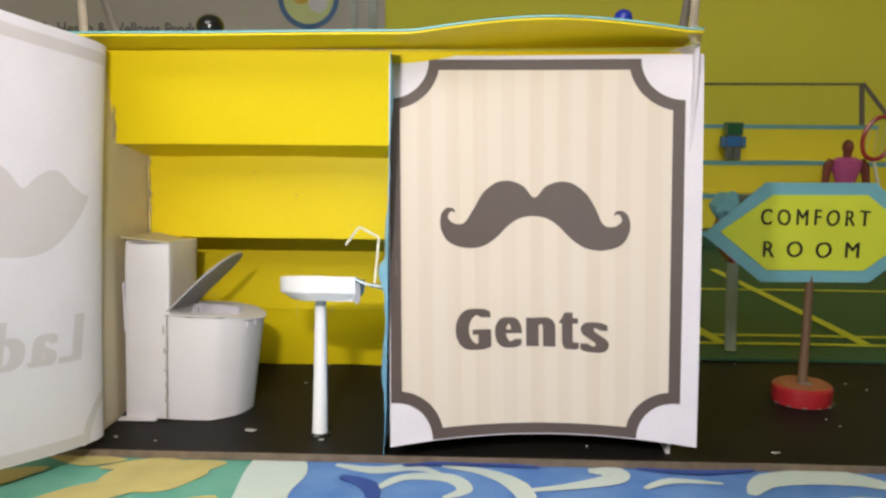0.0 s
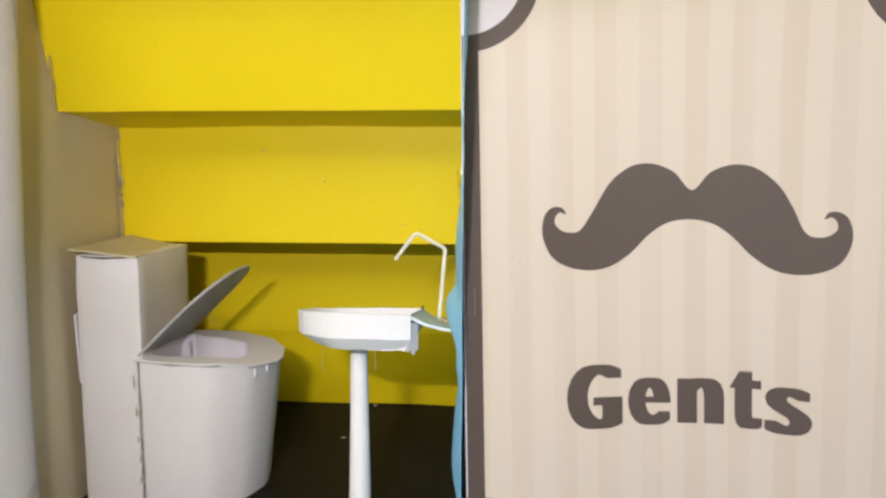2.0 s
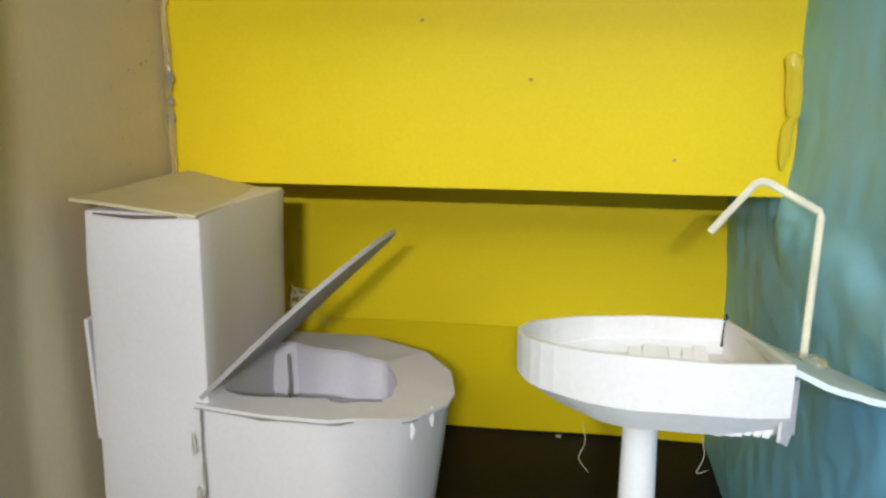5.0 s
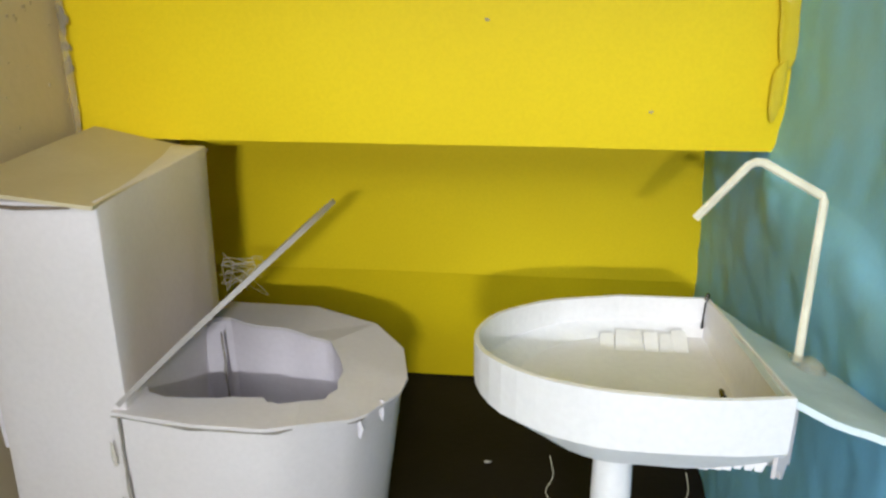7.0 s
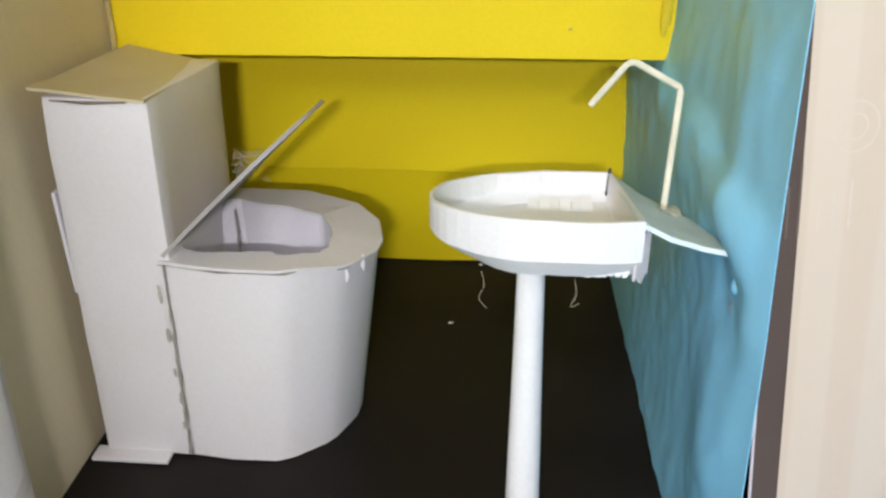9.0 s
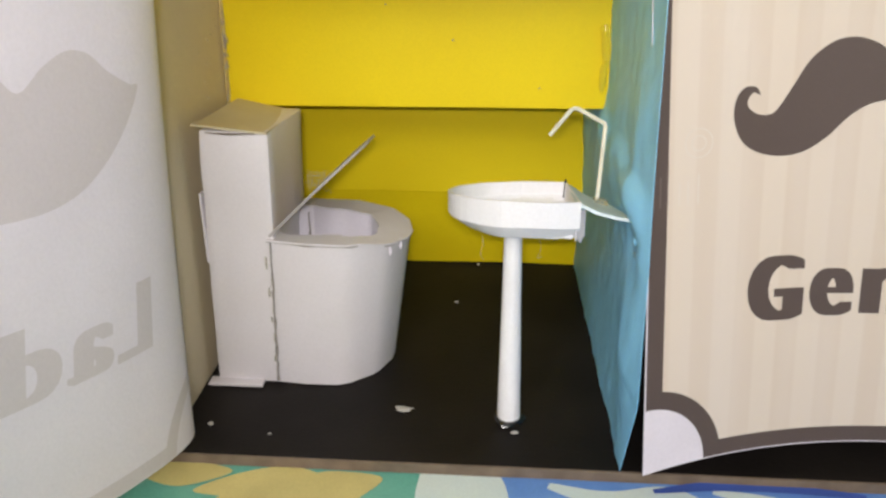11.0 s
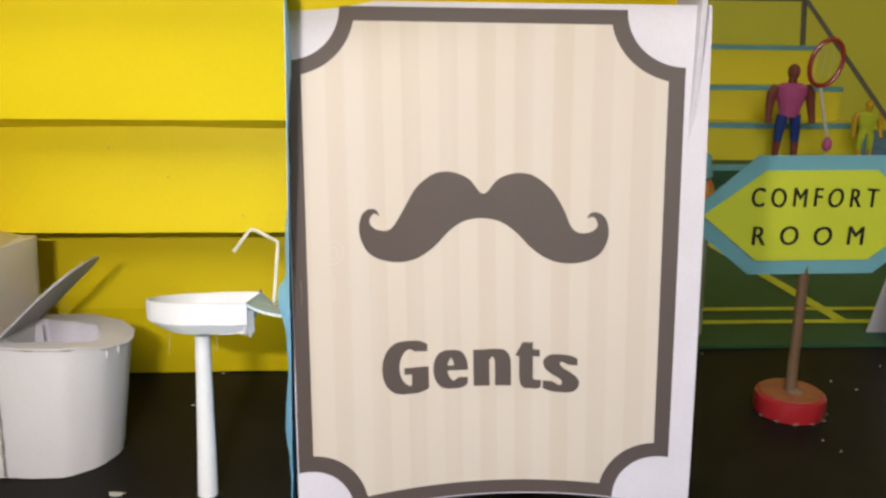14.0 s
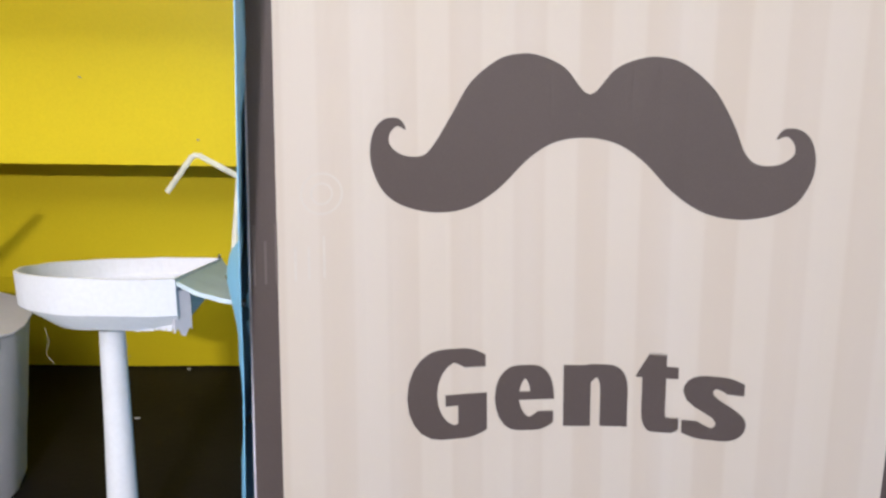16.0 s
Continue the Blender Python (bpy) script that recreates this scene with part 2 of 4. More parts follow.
def tube(points, radii, sides=10, flat=1.0):
    """A round or flattened bar through the points, closed at both ends."""
    pts = [Vector(p) for p in points]
    if not isinstance(radii, (list, tuple)):
        radii = [radii] * len(pts)
    bm = bmesh.new()
    rings = []
    for i, p in enumerate(pts):
        d = (pts[min(i + 1, len(pts) - 1)] - pts[max(i - 1, 0)]).normalized()
        side = d.cross(Vector((0, 1, 0)) if abs(d.y) < 0.9 else Vector((1, 0, 0))).normalized()
        up = d.cross(side)
        rings.append([bm.verts.new(p + radii[i] * (math.cos(a) * side + flat * math.sin(a) * up)) for a in [2 * math.pi * k / sides for k in range(sides)]])
    for r0, r1 in zip(rings, rings[1:]):
        for k in range(sides):
            bm.faces.new((r0[k], r0[(k + 1) % sides], r1[(k + 1) % sides], r1[k]))
    bm.faces.new(rings[0])
    bm.faces.new(rings[-1])
    return bm


def ball(centre, size, rings=10):
    bm = bmesh.new()
    bmesh.ops.create_uvsphere(bm, u_segments=rings * 2, v_segments=rings, radius=1.0)
    for v in bm.verts:
        v.co = Vector(centre) + Vector((v.co.x * size[0], v.co.y * size[1], v.co.z * size[2]))
    return bm


def blob(centre, size, seed, rough=0.35):
    bm = ball(centre, size, 8)
    for v in bm.verts:
        d = v.co - Vector(centre)
        v.co = Vector(centre) + d * (1 + rough * noise.noise(d * (1.6 / max(size)) + Vector((seed, 0, 0))))
    return bm


def smooth_line(points, steps=6, closed=True):
    """Catmull-Rom curve through the points."""
    out, n = [], len(points)
    for i in range(n if closed else n - 1):
        p = [points[(i + k) % n] if closed else points[min(max(i + k, 0), n - 1)] for k in (-1, 0, 1, 2)]
        for s in range(steps):
            t = s / steps
            out.append(tuple(0.5 * (2 * p[1][c] + (p[2][c] - p[0][c]) * t + (2 * p[0][c] - 5 * p[1][c] + 4 * p[2][c] - p[3][c]) * t * t
                                    + (3 * p[1][c] - p[0][c] - 3 * p[2][c] + p[3][c]) * t ** 3) for c in range(len(p[1]))))
    if not closed:
        out.append(tuple(points[-1]))
    return out


def sheet(warp, nu, nv, thick, u0=0.0, u1=1.0, v0=0.0, v1=1.0):
    """A thin sheet with thickness: warp(u, v) is its front; the back lies thick behind along the normal."""
    bm = bmesh.new()
    lay = []
    e = 1e-3

    def normal(u, v):
        a = warp(u + e, v) - warp(u - e, v)
        b = warp(u, v + e) - warp(u, v - e)
        return a.cross(b).normalized()
    for side in (0, 1):
        lay.append([[bm.verts.new(warp(u, v) - normal(u, v) * thick * side) for u in np.linspace(u0, u1, nu).tolist()] for v in np.linspace(v0, v1, nv).tolist()])
    for g in lay:
        for j in range(nv - 1):
            for i in range(nu - 1):
                bm.faces.new((g[j][i], g[j][i + 1], g[j + 1][i + 1], g[j + 1][i]))
    rim = [(0, i) for i in range(nu)] + [(j, nu - 1) for j in range(1, nv)] + [(nv - 1, i) for i in range(nu - 2, -1, -1)] + [(j, 0) for j in range(nv - 2, 0, -1)]
    for k in range(len(rim)):
        a, b = rim[k], rim[(k + 1) % len(rim)]
        bm.faces.new((lay[0][a[0]][a[1]], lay[0][b[0]][b[1]], lay[1][b[0]][b[1]], lay[1][a[0]][a[1]]))
    return bm


def flat_mesh(outline, holes=()):
    """A filled flat outline in the xy plane, with holes."""
    bm = bmesh.new()
    for loop in (outline, *holes):
        vs = [bm.verts.new((p[0], p[1], 0)) for p in loop]
        for i in range(len(vs)):
            bm.edges.new((vs[i], vs[(i + 1) % len(vs)]))
    bmesh.ops.triangle_fill(bm, edges=bm.edges[:], use_beauty=True, normal=(0, 0, 1))
    return bm


def text_mesh(words, size, bold=0.0, spacing=1.0, squeeze=1.0):
    """The words in the built-in font as a flat bmesh, left bottom at 0, 0."""
    data = bpy.data.curves.new("words", "FONT")
    data.body, data.size, data.offset, data.space_character, data.resolution_u = words, size, bold, spacing, 5
    ob = bpy.data.objects.new("words", data)
    me = bpy.data.meshes.new_from_object(ob)
    bm = bmesh.new()
    bm.from_mesh(me)
    bpy.data.objects.remove(ob)
    bpy.data.curves.remove(data)
    bpy.data.meshes.remove(me)
    for v in bm.verts:
        v.co.x *= squeeze
    return bm


def printed(bm, warp, lift, step=0.006):
    """Lays a flat print onto a curved sheet: cut into small pieces, lifted by a hair; keeps flat coordinates as UV."""
    xs, ys = [v.co.x for v in bm.verts], [v.co.y for v in bm.verts]
    for axis, lo, hi in ((0, min(xs), max(xs)), (1, min(ys), max(ys))):
        c = math.ceil(lo / step) * step
        while c < hi:
            at, no = ((c, 0, 0), (1, 0, 0)) if axis == 0 else ((0, c, 0), (0, 1, 0))
            bmesh.ops.bisect_plane(bm, geom=bm.verts[:] + bm.edges[:] + bm.faces[:], plane_co=at, plane_no=no)
            c += step * (1 if axis == 0 else 3)
    uv = bm.loops.layers.uv.new("UVMap")
    for f in bm.faces:
        for lp in f.loops:
            lp[uv].uv = (lp.vert.co.x, lp.vert.co.y)
    e = 1e-4
    for v in bm.verts:
        u, w = v.co.x, v.co.y
        n = (warp(u + e, w) - warp(u - e, w)).cross(warp(u, w + e) - warp(u, w - e)).normalized()
        v.co = warp(u, w) + n * lift
    return bm


# ---- the room ----
floor_room = tagged(part("floor", box(-2.5, 2.5, -1.6, 2.1, -0.86, -0.76), TABLE_WOOD), "plain brown floor of the room", "floor", kind="structure")
wall_back = tagged(part("wall_back", box(-2.5, 2.5, 1.9, 2.0, -0.76, 1.9), WALL_PAINT), "yellow-green painted wall with faint marks", "wall", kind="structure")
for side, x in (("left", -2.5), ("right", 2.4)):
    tagged(part("wall_" + side, box(x, x + 0.1, -1.5, 1.9, -0.76, 1.9), WALL_PAINT), "plain yellow-green painted side wall", "wall", kind="structure")
tagged(part("ceiling", box(-2.5, 2.5, -1.5, 2.0, 1.9, 2.0), PLAIN_PAINT), "plain pale ceiling of the room", "ceiling", kind="structure")
# the unseen wall behind has one window opening, added for the ambient lamp
front_wall = tagged(new("wall_front"), "unseen painted wall with an added window opening", "wall", kind="structure")
for b in ((-2.5, -1.0, -0.76, 1.9), (0.6, 2.5, -0.76, 1.9), (-1.0, 0.6, -0.76, 0.9), (-1.0, 0.6, 1.75, 1.9)):
    part("wall_panel", box(b[0], b[1], -1.6, -1.5, b[2], b[3]), WALL_PAINT, front_wall)
win = tagged(new("added_window"), "unseen white framed window added around the ambient lamp", "window", kind="structure")
for b in ((-1.0, -0.95, 0.9, 1.75), (0.55, 0.6, 0.9, 1.75), (-0.95, 0.55, 0.9, 0.95), (-0.95, 0.55, 1.7, 1.75)):
    part("window_frame", box(b[0], b[1], -1.58, -1.53, b[2], b[3], 0.004), PLAIN_PAINT, win)
pane = part("pane", box(-0.95, 0.55, -1.56, -1.555, 0.95, 1.7), GLASS, win)
pane.visible_shadow = False

# poster on the far wall
poster = thing("poster", "pale grey printed poster with blurred heading and round emblem", "poster")
part("poster_sheet", box(-1.02, -0.175, 1.893, 1.899, 0.305, 1.1), POSTER, poster)
bm = text_mesh("Family Health & Wellness Products", 0.036, 0.0012)
wide = max(v.co.x for v in bm.verts)
for v in bm.verts:
    v.co = Vector((-0.955 + v.co.x * 0.42 / wide, 1.8925, 0.338 + v.co.y))
part("heading", bm, POSTER_INK, poster)


def disc(cx, cz, r, y, n=40, r0=0.0):
    ring = [(cx + r * math.cos(2 * math.pi * k / n), cz + r * math.sin(2 * math.pi * k / n)) for k in range(n)]
    hole = [[(cx + r0 * math.cos(2 * math.pi * k / n), cz + r0 * math.sin(2 * math.pi * k / n)) for k in range(n)]] if r0 else []
    bm = flat_mesh(ring, hole)
    for v in bm.verts:
        v.co = Vector((v.co.x, y, v.co.y))
    return bm


part("emblem_ring", disc(-0.335, 0.415, 0.064, 1.8922, r0=0.053), POSTER_BLUE, poster, "round blue emblem ring")
part("emblem_field", disc(-0.335, 0.415, 0.053, 1.8924), POSTER_YELLOW, poster)
part("emblem_patch", disc(-0.35, 0.42, 0.018, 1.892), AMBER, poster)
part("emblem_patch", disc(-0.315, 0.405, 0.02, 1.8921), CORNER_WHITE, poster)
part("pin", disc(-0.968, 0.318, 0.008, 1.8915, 16), SLATE, poster)
strip = thing("wall_strip", "glossy clear plastic strip taped on the wall", "plastic strip")
part("strip_sheet", box(-0.245, -0.232, 1.884, 1.89, 0.28, 1.0), CLEAR, strip)
part("strip_sheet", box(-0.21, -0.19, 1.884, 1.89, 0.28, 1.0), CLEAR, strip)

# ---- table with its cloth ----
table = thing("table", "table that carries the cardboard model", "table", at=(0, 0, -0.76))
tt = part("tabletop", box(-1.25, 1.25, 0.22, 1.75, 0.72, 0.752, 0.004), TABLE_WOOD, table)
for lx in (-1.18, 1.12):
    for ly in (0.27, 1.63):
        part("leg", box(lx, lx + 0.06, ly, ly + 0.06, 0.0, 0.72, 0.003), TABLE_WOOD, table)


def cloth_z(x, y):
    return -0.0045 + 0.0006 * noise.noise(Vector((x * 14, y * 22, 0.3))) - max(0.0, 0.25 - y) ** 2 * 4


def cloth_warp(u, v):
    return Vector((u, v, cloth_z(u, v)))


cloth = thing("tablecloth", "patterned cloth, teal with gold leaves and blue with pale scrolls", "tablecloth")
part("teal_side", sheet(cloth_warp, 40, 50, 0.002, -1.28, -0.075, 0.2, 1.78), TEAL_CLOTH, cloth, "teal printed half of the cloth", True)
part("blue_side", sheet(cloth_warp, 50, 50, 0.002, -0.075, 1.28, 0.2, 1.78), BLUE_CLOTH, cloth, "blue printed half of the cloth", True)


def motif(name, points, mat, label, lift=0.0004):
    bm = flat_mesh(smooth_line(points, 6))
    part(name, printed(bm, cloth_warp, lift, 0.02), mat, cloth, label)


def leaf(x, y, angle, length, width, bend=0.3):
    """A curved leaf outline."""
    pts = []
    for t in (0, 0.2, 0.45, 0.75, 1.0):
        pts.append((t * length, bend * length * t * t + width * math.sin(math.pi * min(t * 1.05, 1)) * 0.5))
    for t in (0.75, 0.45, 0.2):
        pts.append((t * length, bend * length * t * t - width * math.sin(math.pi * t) * 0.5))
    c, s = math.cos(radians(angle)), math.sin(radians(angle))
    return [(x + p[0] * c - p[1] * s, y + p[0] * s + p[1] * c) for p in pts]


pale_band = [(-0.098, 0.46), (-0.075, 0.46), (-0.068, 0.44), (-0.072, 0.41), (-0.06, 0.36), (-0.05, 0.30), (-0.08, 0.30), (-0.092, 0.36), (-0.098, 0.41)]
motif("pale_band", pale_band, PALE_CLOTH, "pale band between the two halves")
random.seed(5)
for k, (x, y, a, l, w, b) in enumerate(((-0.112, 0.452, 200, 0.05, 0.014, 0.25), (-0.118, 0.44, 215, 0.06, 0.016, -0.2), (-0.125, 0.447, 175, 0.05, 0.011, 0.2),
                                       (-0.15, 0.45, 240, 0.05, 0.013, 0.3), (-0.165, 0.452, 190, 0.045, 0.010, -0.3), (-0.14, 0.42, 190, 0.06, 0.015, 0.3),
                                       (-0.20, 0.44, 210, 0.05, 0.012, 0.25), (-0.215, 0.425, 160, 0.055, 0.014, -0.3), (-0.105, 0.41, 225, 0.06, 0.017, 0.3),
                                       (-0.25, 0.45, 230, 0.06, 0.013, 0.2), (-0.29, 0.44, 200, 0.06, 0.015, -0.2), (-0.18, 0.40, 220, 0.06, 0.015, 0.2))):
    motif("gold_leaf", leaf(x, y, a, l, w * 1.7, b), GOLD_CLOTH, "printed gold leaf", 0.0004 + 0.0001 * k)


def stroke(points, widths):
    """A curved band with swelling width, as a closed outline."""
    line = smooth_line(points, 6, False)
    n = len(line)
    left, right = [], []
    for i, p in enumerate(line):
        a, b = line[max(i - 1, 0)], line[min(i + 1, n - 1)]
        d = Vector((b[0] - a[0], b[1] - a[1])).normalized()
        t = i / (n - 1) * (len(widths) - 1)
        w = widths[int(t)] + (widths[min(int(t) + 1, len(widths) - 1)] - widths[int(t)]) * (t - int(t))
        left.append((p[0] - d.y * w / 2, p[1] + d.x * w / 2))
        right.append((p[0] + d.y * w / 2, p[1] - d.x * w / 2))
    return left + right[::-1]


def scroll(points, widths, mat, name, label, lift):
    part(name, printed(flat_mesh(stroke(points, widths)), cloth_warp, lift, 0.02), mat, cloth, label)


SCROLLS = (([(-0.055, 0.452), (-0.035, 0.446), (-0.015, 0.45), (0.0, 0.443)], (0.003, 0.009, 0.008, 0.002)),
           ([(-0.03, 0.425), (-0.018, 0.438), (0.004, 0.438), (0.012, 0.425), (0.002, 0.415)], (0.004, 0.007, 0.010, 0.008, 0.003)),
           ([(0.0, 0.452), (0.022, 0.446), (0.038, 0.43), (0.045, 0.40)], (0.002, 0.008, 0.012, 0.006)),
           ([(0.035, 0.424), (0.06, 0.430), (0.085, 0.440), (0.088, 0.449), (0.075, 0.450)], (0.002, 0.006, 0.012, 0.014, 0.005)),
           ([(0.10, 0.43), (0.115, 0.44), (0.14, 0.438)], (0.003, 0.007, 0.002)),
           ([(0.15, 0.425), (0.165, 0.443), (0.20, 0.448), (0.225, 0.435)], (0.004, 0.016, 0.020, 0.006)),
           ([(0.17, 0.41), (0.20, 0.42), (0.24, 0.414), (0.27, 0.43)], (0.003, 0.01, 0.012, 0.004)),
           ([(-0.06, 0.40), (-0.03, 0.405), (0.0, 0.39), (0.03, 0.37)], (0.003, 0.012, 0.014, 0.004)),
           ([(0.06, 0.40), (0.09, 0.41), (0.13, 0.40), (0.15, 0.37)], (0.003, 0.012, 0.014, 0.004)))
for k, (pts, ws) in enumerate(SCROLLS):
    scroll(pts, ws, PALE_CLOTH, "pale_scroll", "printed pale scroll", 0.0004 + 0.0001 * k)
DARKS = (([(-0.02, 0.45), (0.01, 0.455), (0.05, 0.452)], (0.002, 0.006, 0.002)), ([(0.10, 0.453), (0.13, 0.450), (0.16, 0.454)], (0.002, 0.006, 0.002)),
         ([(-0.05, 0.435), (-0.035, 0.425), (-0.03, 0.40)], (0.004, 0.010, 0.003)))
for k, (pts, ws) in enumerate(DARKS):
    scroll(pts, ws, DEEP_CLOTH, "deep_scroll", "printed deep blue scroll", 0.0015 + 0.0001 * k)

# ---- the black board and the court ----
board = tagged(new("black_base_board"), "black painted card base with a raw brown front edge and paint specks", "base board", kind="structure")
part("board_top", sheet(lambda u, v: Vector((u, v, 0.0 + 0.0007 * noise.noise(Vector((u * 9, v * 9, 2.0))) - 0.0004)), 60, 24, 0.0022, -0.60, 0.75, 0.4565, 0.74), BLACK, board, "", True)
part("front_edge", sheet(lambda u, v: Vector((u, 0.4555 + 0.0006 * noise.noise(Vector((u * 30, 0, 1.0))), v)), 60, 3, 0.001, -0.60, 0.75, -0.0042, -0.0003), BOARD_EDGE, board, "raw brown cut edge of the card", True)
random.seed(11)
for k in range(46):
    x, y = random.uniform(-0.24, 0.36), random.uniform(0.462, 0.65)
    if -0.19 < x < -0.105 and y > 0.49:
        continue
    r = random.uniform(0.0003, 0.0011)
    bm = blob((x, y, 0.0004), (r * random.uniform(1, 2.2), r, 0.0004), k, 0.5)
    part("speck", bm, SPECK, board)
part("paint_scuff", blob((-0.1085, 0.4875, 0.0004), (0.004, 0.0016, 0.0004), 3.3, 0.8), SPECK, board, "pale dried paint scuff")

court = tagged(new("sports_court"), "dark green card sports court marked with lime tape lines", "court", kind="structure")


def court_warp(u, v):
    return Vector((u, v, 0.0022 + 0.0012 * noise.noise(Vector((u * 7, v * 7, 0.0)))))


part("court_sheet", sheet(court_warp, 50, 40, 0.002, 0.125, 1.15, 0.648, 1.30), DARK_GREEN, court, "", True)


def tape(x0, y0, x1, y1, w, lift):
    a, b = Vector((x0, y0)), Vector((x1, y1))
    s = (b - a).normalized().orthogonal() * w / 2
    bm = flat_mesh([tuple(a - s), tuple(b - s), tuple(b + s), tuple(a + s)])
    part("tape_line", printed(bm, court_warp, lift, 0.02), LIME_TAPE, court)


tape(0.13, 0.689, 1.1, 0.692, 0.007, 0.0006)
tape(0.13, 0.715, 1.1, 0.718, 0.007, 0.0006)
tape(0.319, 0.692, 0.29, 1.02, 0.010, 0.0011)
tape(0.208, 0.690, 0.17, 0.90, 0.010, 0.0011)
tape(0.13, 0.905, 1.1, 0.910, 0.008, 0.0006)
tape(0.66, 0.69, 0.66, 1.28, 0.010, 0.0011)


# ---- the comfort room under the near stand ----
stand = thing("near_stand", "yellow card grandstand whose stepped underside roofs a toilet room", "grandstand")
XL, XR = -0.190, 0.125


def riser(name, y0, z0, y1, z1, x0=XL + 0.003, x1=XR - 0.002, n=14, wave=0.0008, seed=0.0, label=""):
    """One card panel of the stepped back, from the lower edge (y0, z0) to the upper edge (y1, z1)."""
    def warp(u, v):
        w = wave * noise.noise(Vector((u * 16, v * 1.3, seed)))
        n_ = Vector((0, -(z1 - z0), y1 - y0)).normalized()
        return Vector((u, y0 + (y1 - y0) * v, z0 + (z1 - z0) * v + 0.0006 * noise.noise(Vector((u * 20, 3.0, seed))))) + n_ * w
    return part(name, sheet(warp, n * 3, 6, 0.0012, x0, x1), YELLOW, stand, label, True)


riser("lower_panel", 0.6205, 0.0, 0.6100, 0.0425, seed=1.0)
riser("lower_panel", 0.6094, 0.0425, 0.6085, 0.1015, seed=2.0)
riser("tread_underside", 0.6085, 0.1020, 0.5565, 0.1000, seed=3.0)
riser("middle_panel", 0.5550, 0.0995, 0.5550, 0.1500, seed=4.0, wave=0.001)
riser("tread_underside", 0.5560, 0.1495, 0.5115, 0.1590, seed=5.0)
riser("upper_panel", 0.5100, 0.1585, 0.4940, 0.2085, seed=6.0, wave=0.0012)


def roof_warp(u, v):
    k = (u - XL) / (XR - XL)
    lift = 0.0035 * k + 0.006 * max(0.0, math.sin(math.pi * min(1.0, max(0.0, (k - 0.55) / 0.43)))) * (1 - v)
    return Vector((u, 0.4580 + (0.5 - 0.4580) * v, 0.2135 + lift - 0.0040 * v + 0.0006 * noise.noise(Vector((u * 12, 1.0, v)))))


part("roof_card", sheet(roof_warp, 50, 8, 0.0010, XL + 0.004, XR - 0.001), YELLOW, stand, "yellow underside of the top tread", True)
part("roof_cover", sheet(lambda u, v: roof_warp(u, v) + Vector((0, -0.0006, 0.0012)), 50, 8, 0.0009, XL + 0.004, XR - 0.001), TEAL_EDGE, stand, "teal paper cover with thin edge", True)
part("roof_tread", box(XL, XR, 0.498, 0.6225, 0.208, 0.2095), YELLOW, stand)


def side_warp(x, seed):
    return lambda u, v: Vector((x + 0.0055 * v + 0.0012 * noise.noise(Vector((u * 14, v * 2.2, seed))), u, v * 0.2115))


wall = part("side_wall", sheet(side_warp(XL, 0.0), 20, 20, 0.0025, 0.459, 0.6222), CREAM_WALL, stand, "cream card side wall with smudges", True)
part("side_wall", sheet(lambda u, v: side_warp(XR - 0.006, 4.0)(u, v), 12, 12, 0.002, 0.466, 0.6222), WHITE_PAPER, stand, "", True)
part("back_cover", box(XL, XR, 0.6225, 0.6240, 0.0, 0.21), WHITE_PAPER, stand)
random.seed(3)
for k in range(26):
    v, u = random.gauss(0.62, 0.06), random.gauss(0.541, 0.006)
    p = side_warp(XL, 0.0)(u, v)
    s = random.uniform(0.0001, 0.00042)
    part("smudge", blob((p.x + 0.0001, p.y, p.z), (0.00018, s, s * random.uniform(0.5, 1.4)), k, 0.8), SMUDGE, stand)
# dark glued seam where the yellow panels meet the side wall
for z0, z1, y in ((0.1, 0.15, 0.5545), (0.16, 0.205, 0.505)):
    pts = [(side_warp(XL, 0.0)(y, z / 0.2115).x + 0.0014 + 0.0006 * noise.noise(Vector((z * 300, 0, 0))), y - 0.001, z) for z in np.linspace(z0, z1, 12)]
    part("glue_seam", tube(pts, [0.0007 + 0.0005 * abs(noise.noise(Vector((p[2] * 400, 2, 0)))) for p in pts], 6), GLUE, stand)


def blue_warp(u, v):
    """The blue partition: u along the depth, v up."""
    z = 0.207 * v
    y0 = 0.4426 + 0.135 * z + 0.0136 * max(0.0, 1 - z / 0.035)
    y = y0 + (0.6200 - y0) * u
    front = math.exp(-((y - y0 - 0.021) / 0.013) ** 2)
    x = -0.0282 - 0.0025 * max(0.0, 1 - z / 0.03) * (1 - u) - 0.0088 * u
    x += (0.0009 * noise.noise(Vector((y * 34 + z * 22, z * 30, 7.0))) + 0.0006 * abs(noise.noise(Vector((y * 60 + z * 45, z * 38, 3.0)))) + 0.0004 * noise.noise(Vector((y * 160, z * 150, 5.0)))) * min(1.0, (y - y0) / 0.01)
    x -= front * (0.0024 * math.exp(-((z - 0.105) / 0.03) ** 2) + 0.0028 * math.exp(-((z - 0.04) / 0.02) ** 2))
    x += front * 0.0022 * math.exp(-((z - 0.077) / 0.012) ** 2)
    # a folded ridge where the shelf pulls the card out
    ridge = 0.0985 + 0.0030 * noise.noise(Vector((y * 40, 1.0, 2.0)))
    pull = 1 / (1 + math.exp(-max(-30.0, min(30.0, (ridge - z) / 0.0011)))) * math.exp(-max(0.0, 0.092 - z) / 0.022)
    x -= 0.0050 * pull * min(1.0, (y - y0) / 0.008) * (1 - 0.6 * u) * (0.8 + 0.5 * noise.noise(Vector((y * 70, z * 60, 8.0))))
    return Vector((x, y, z))


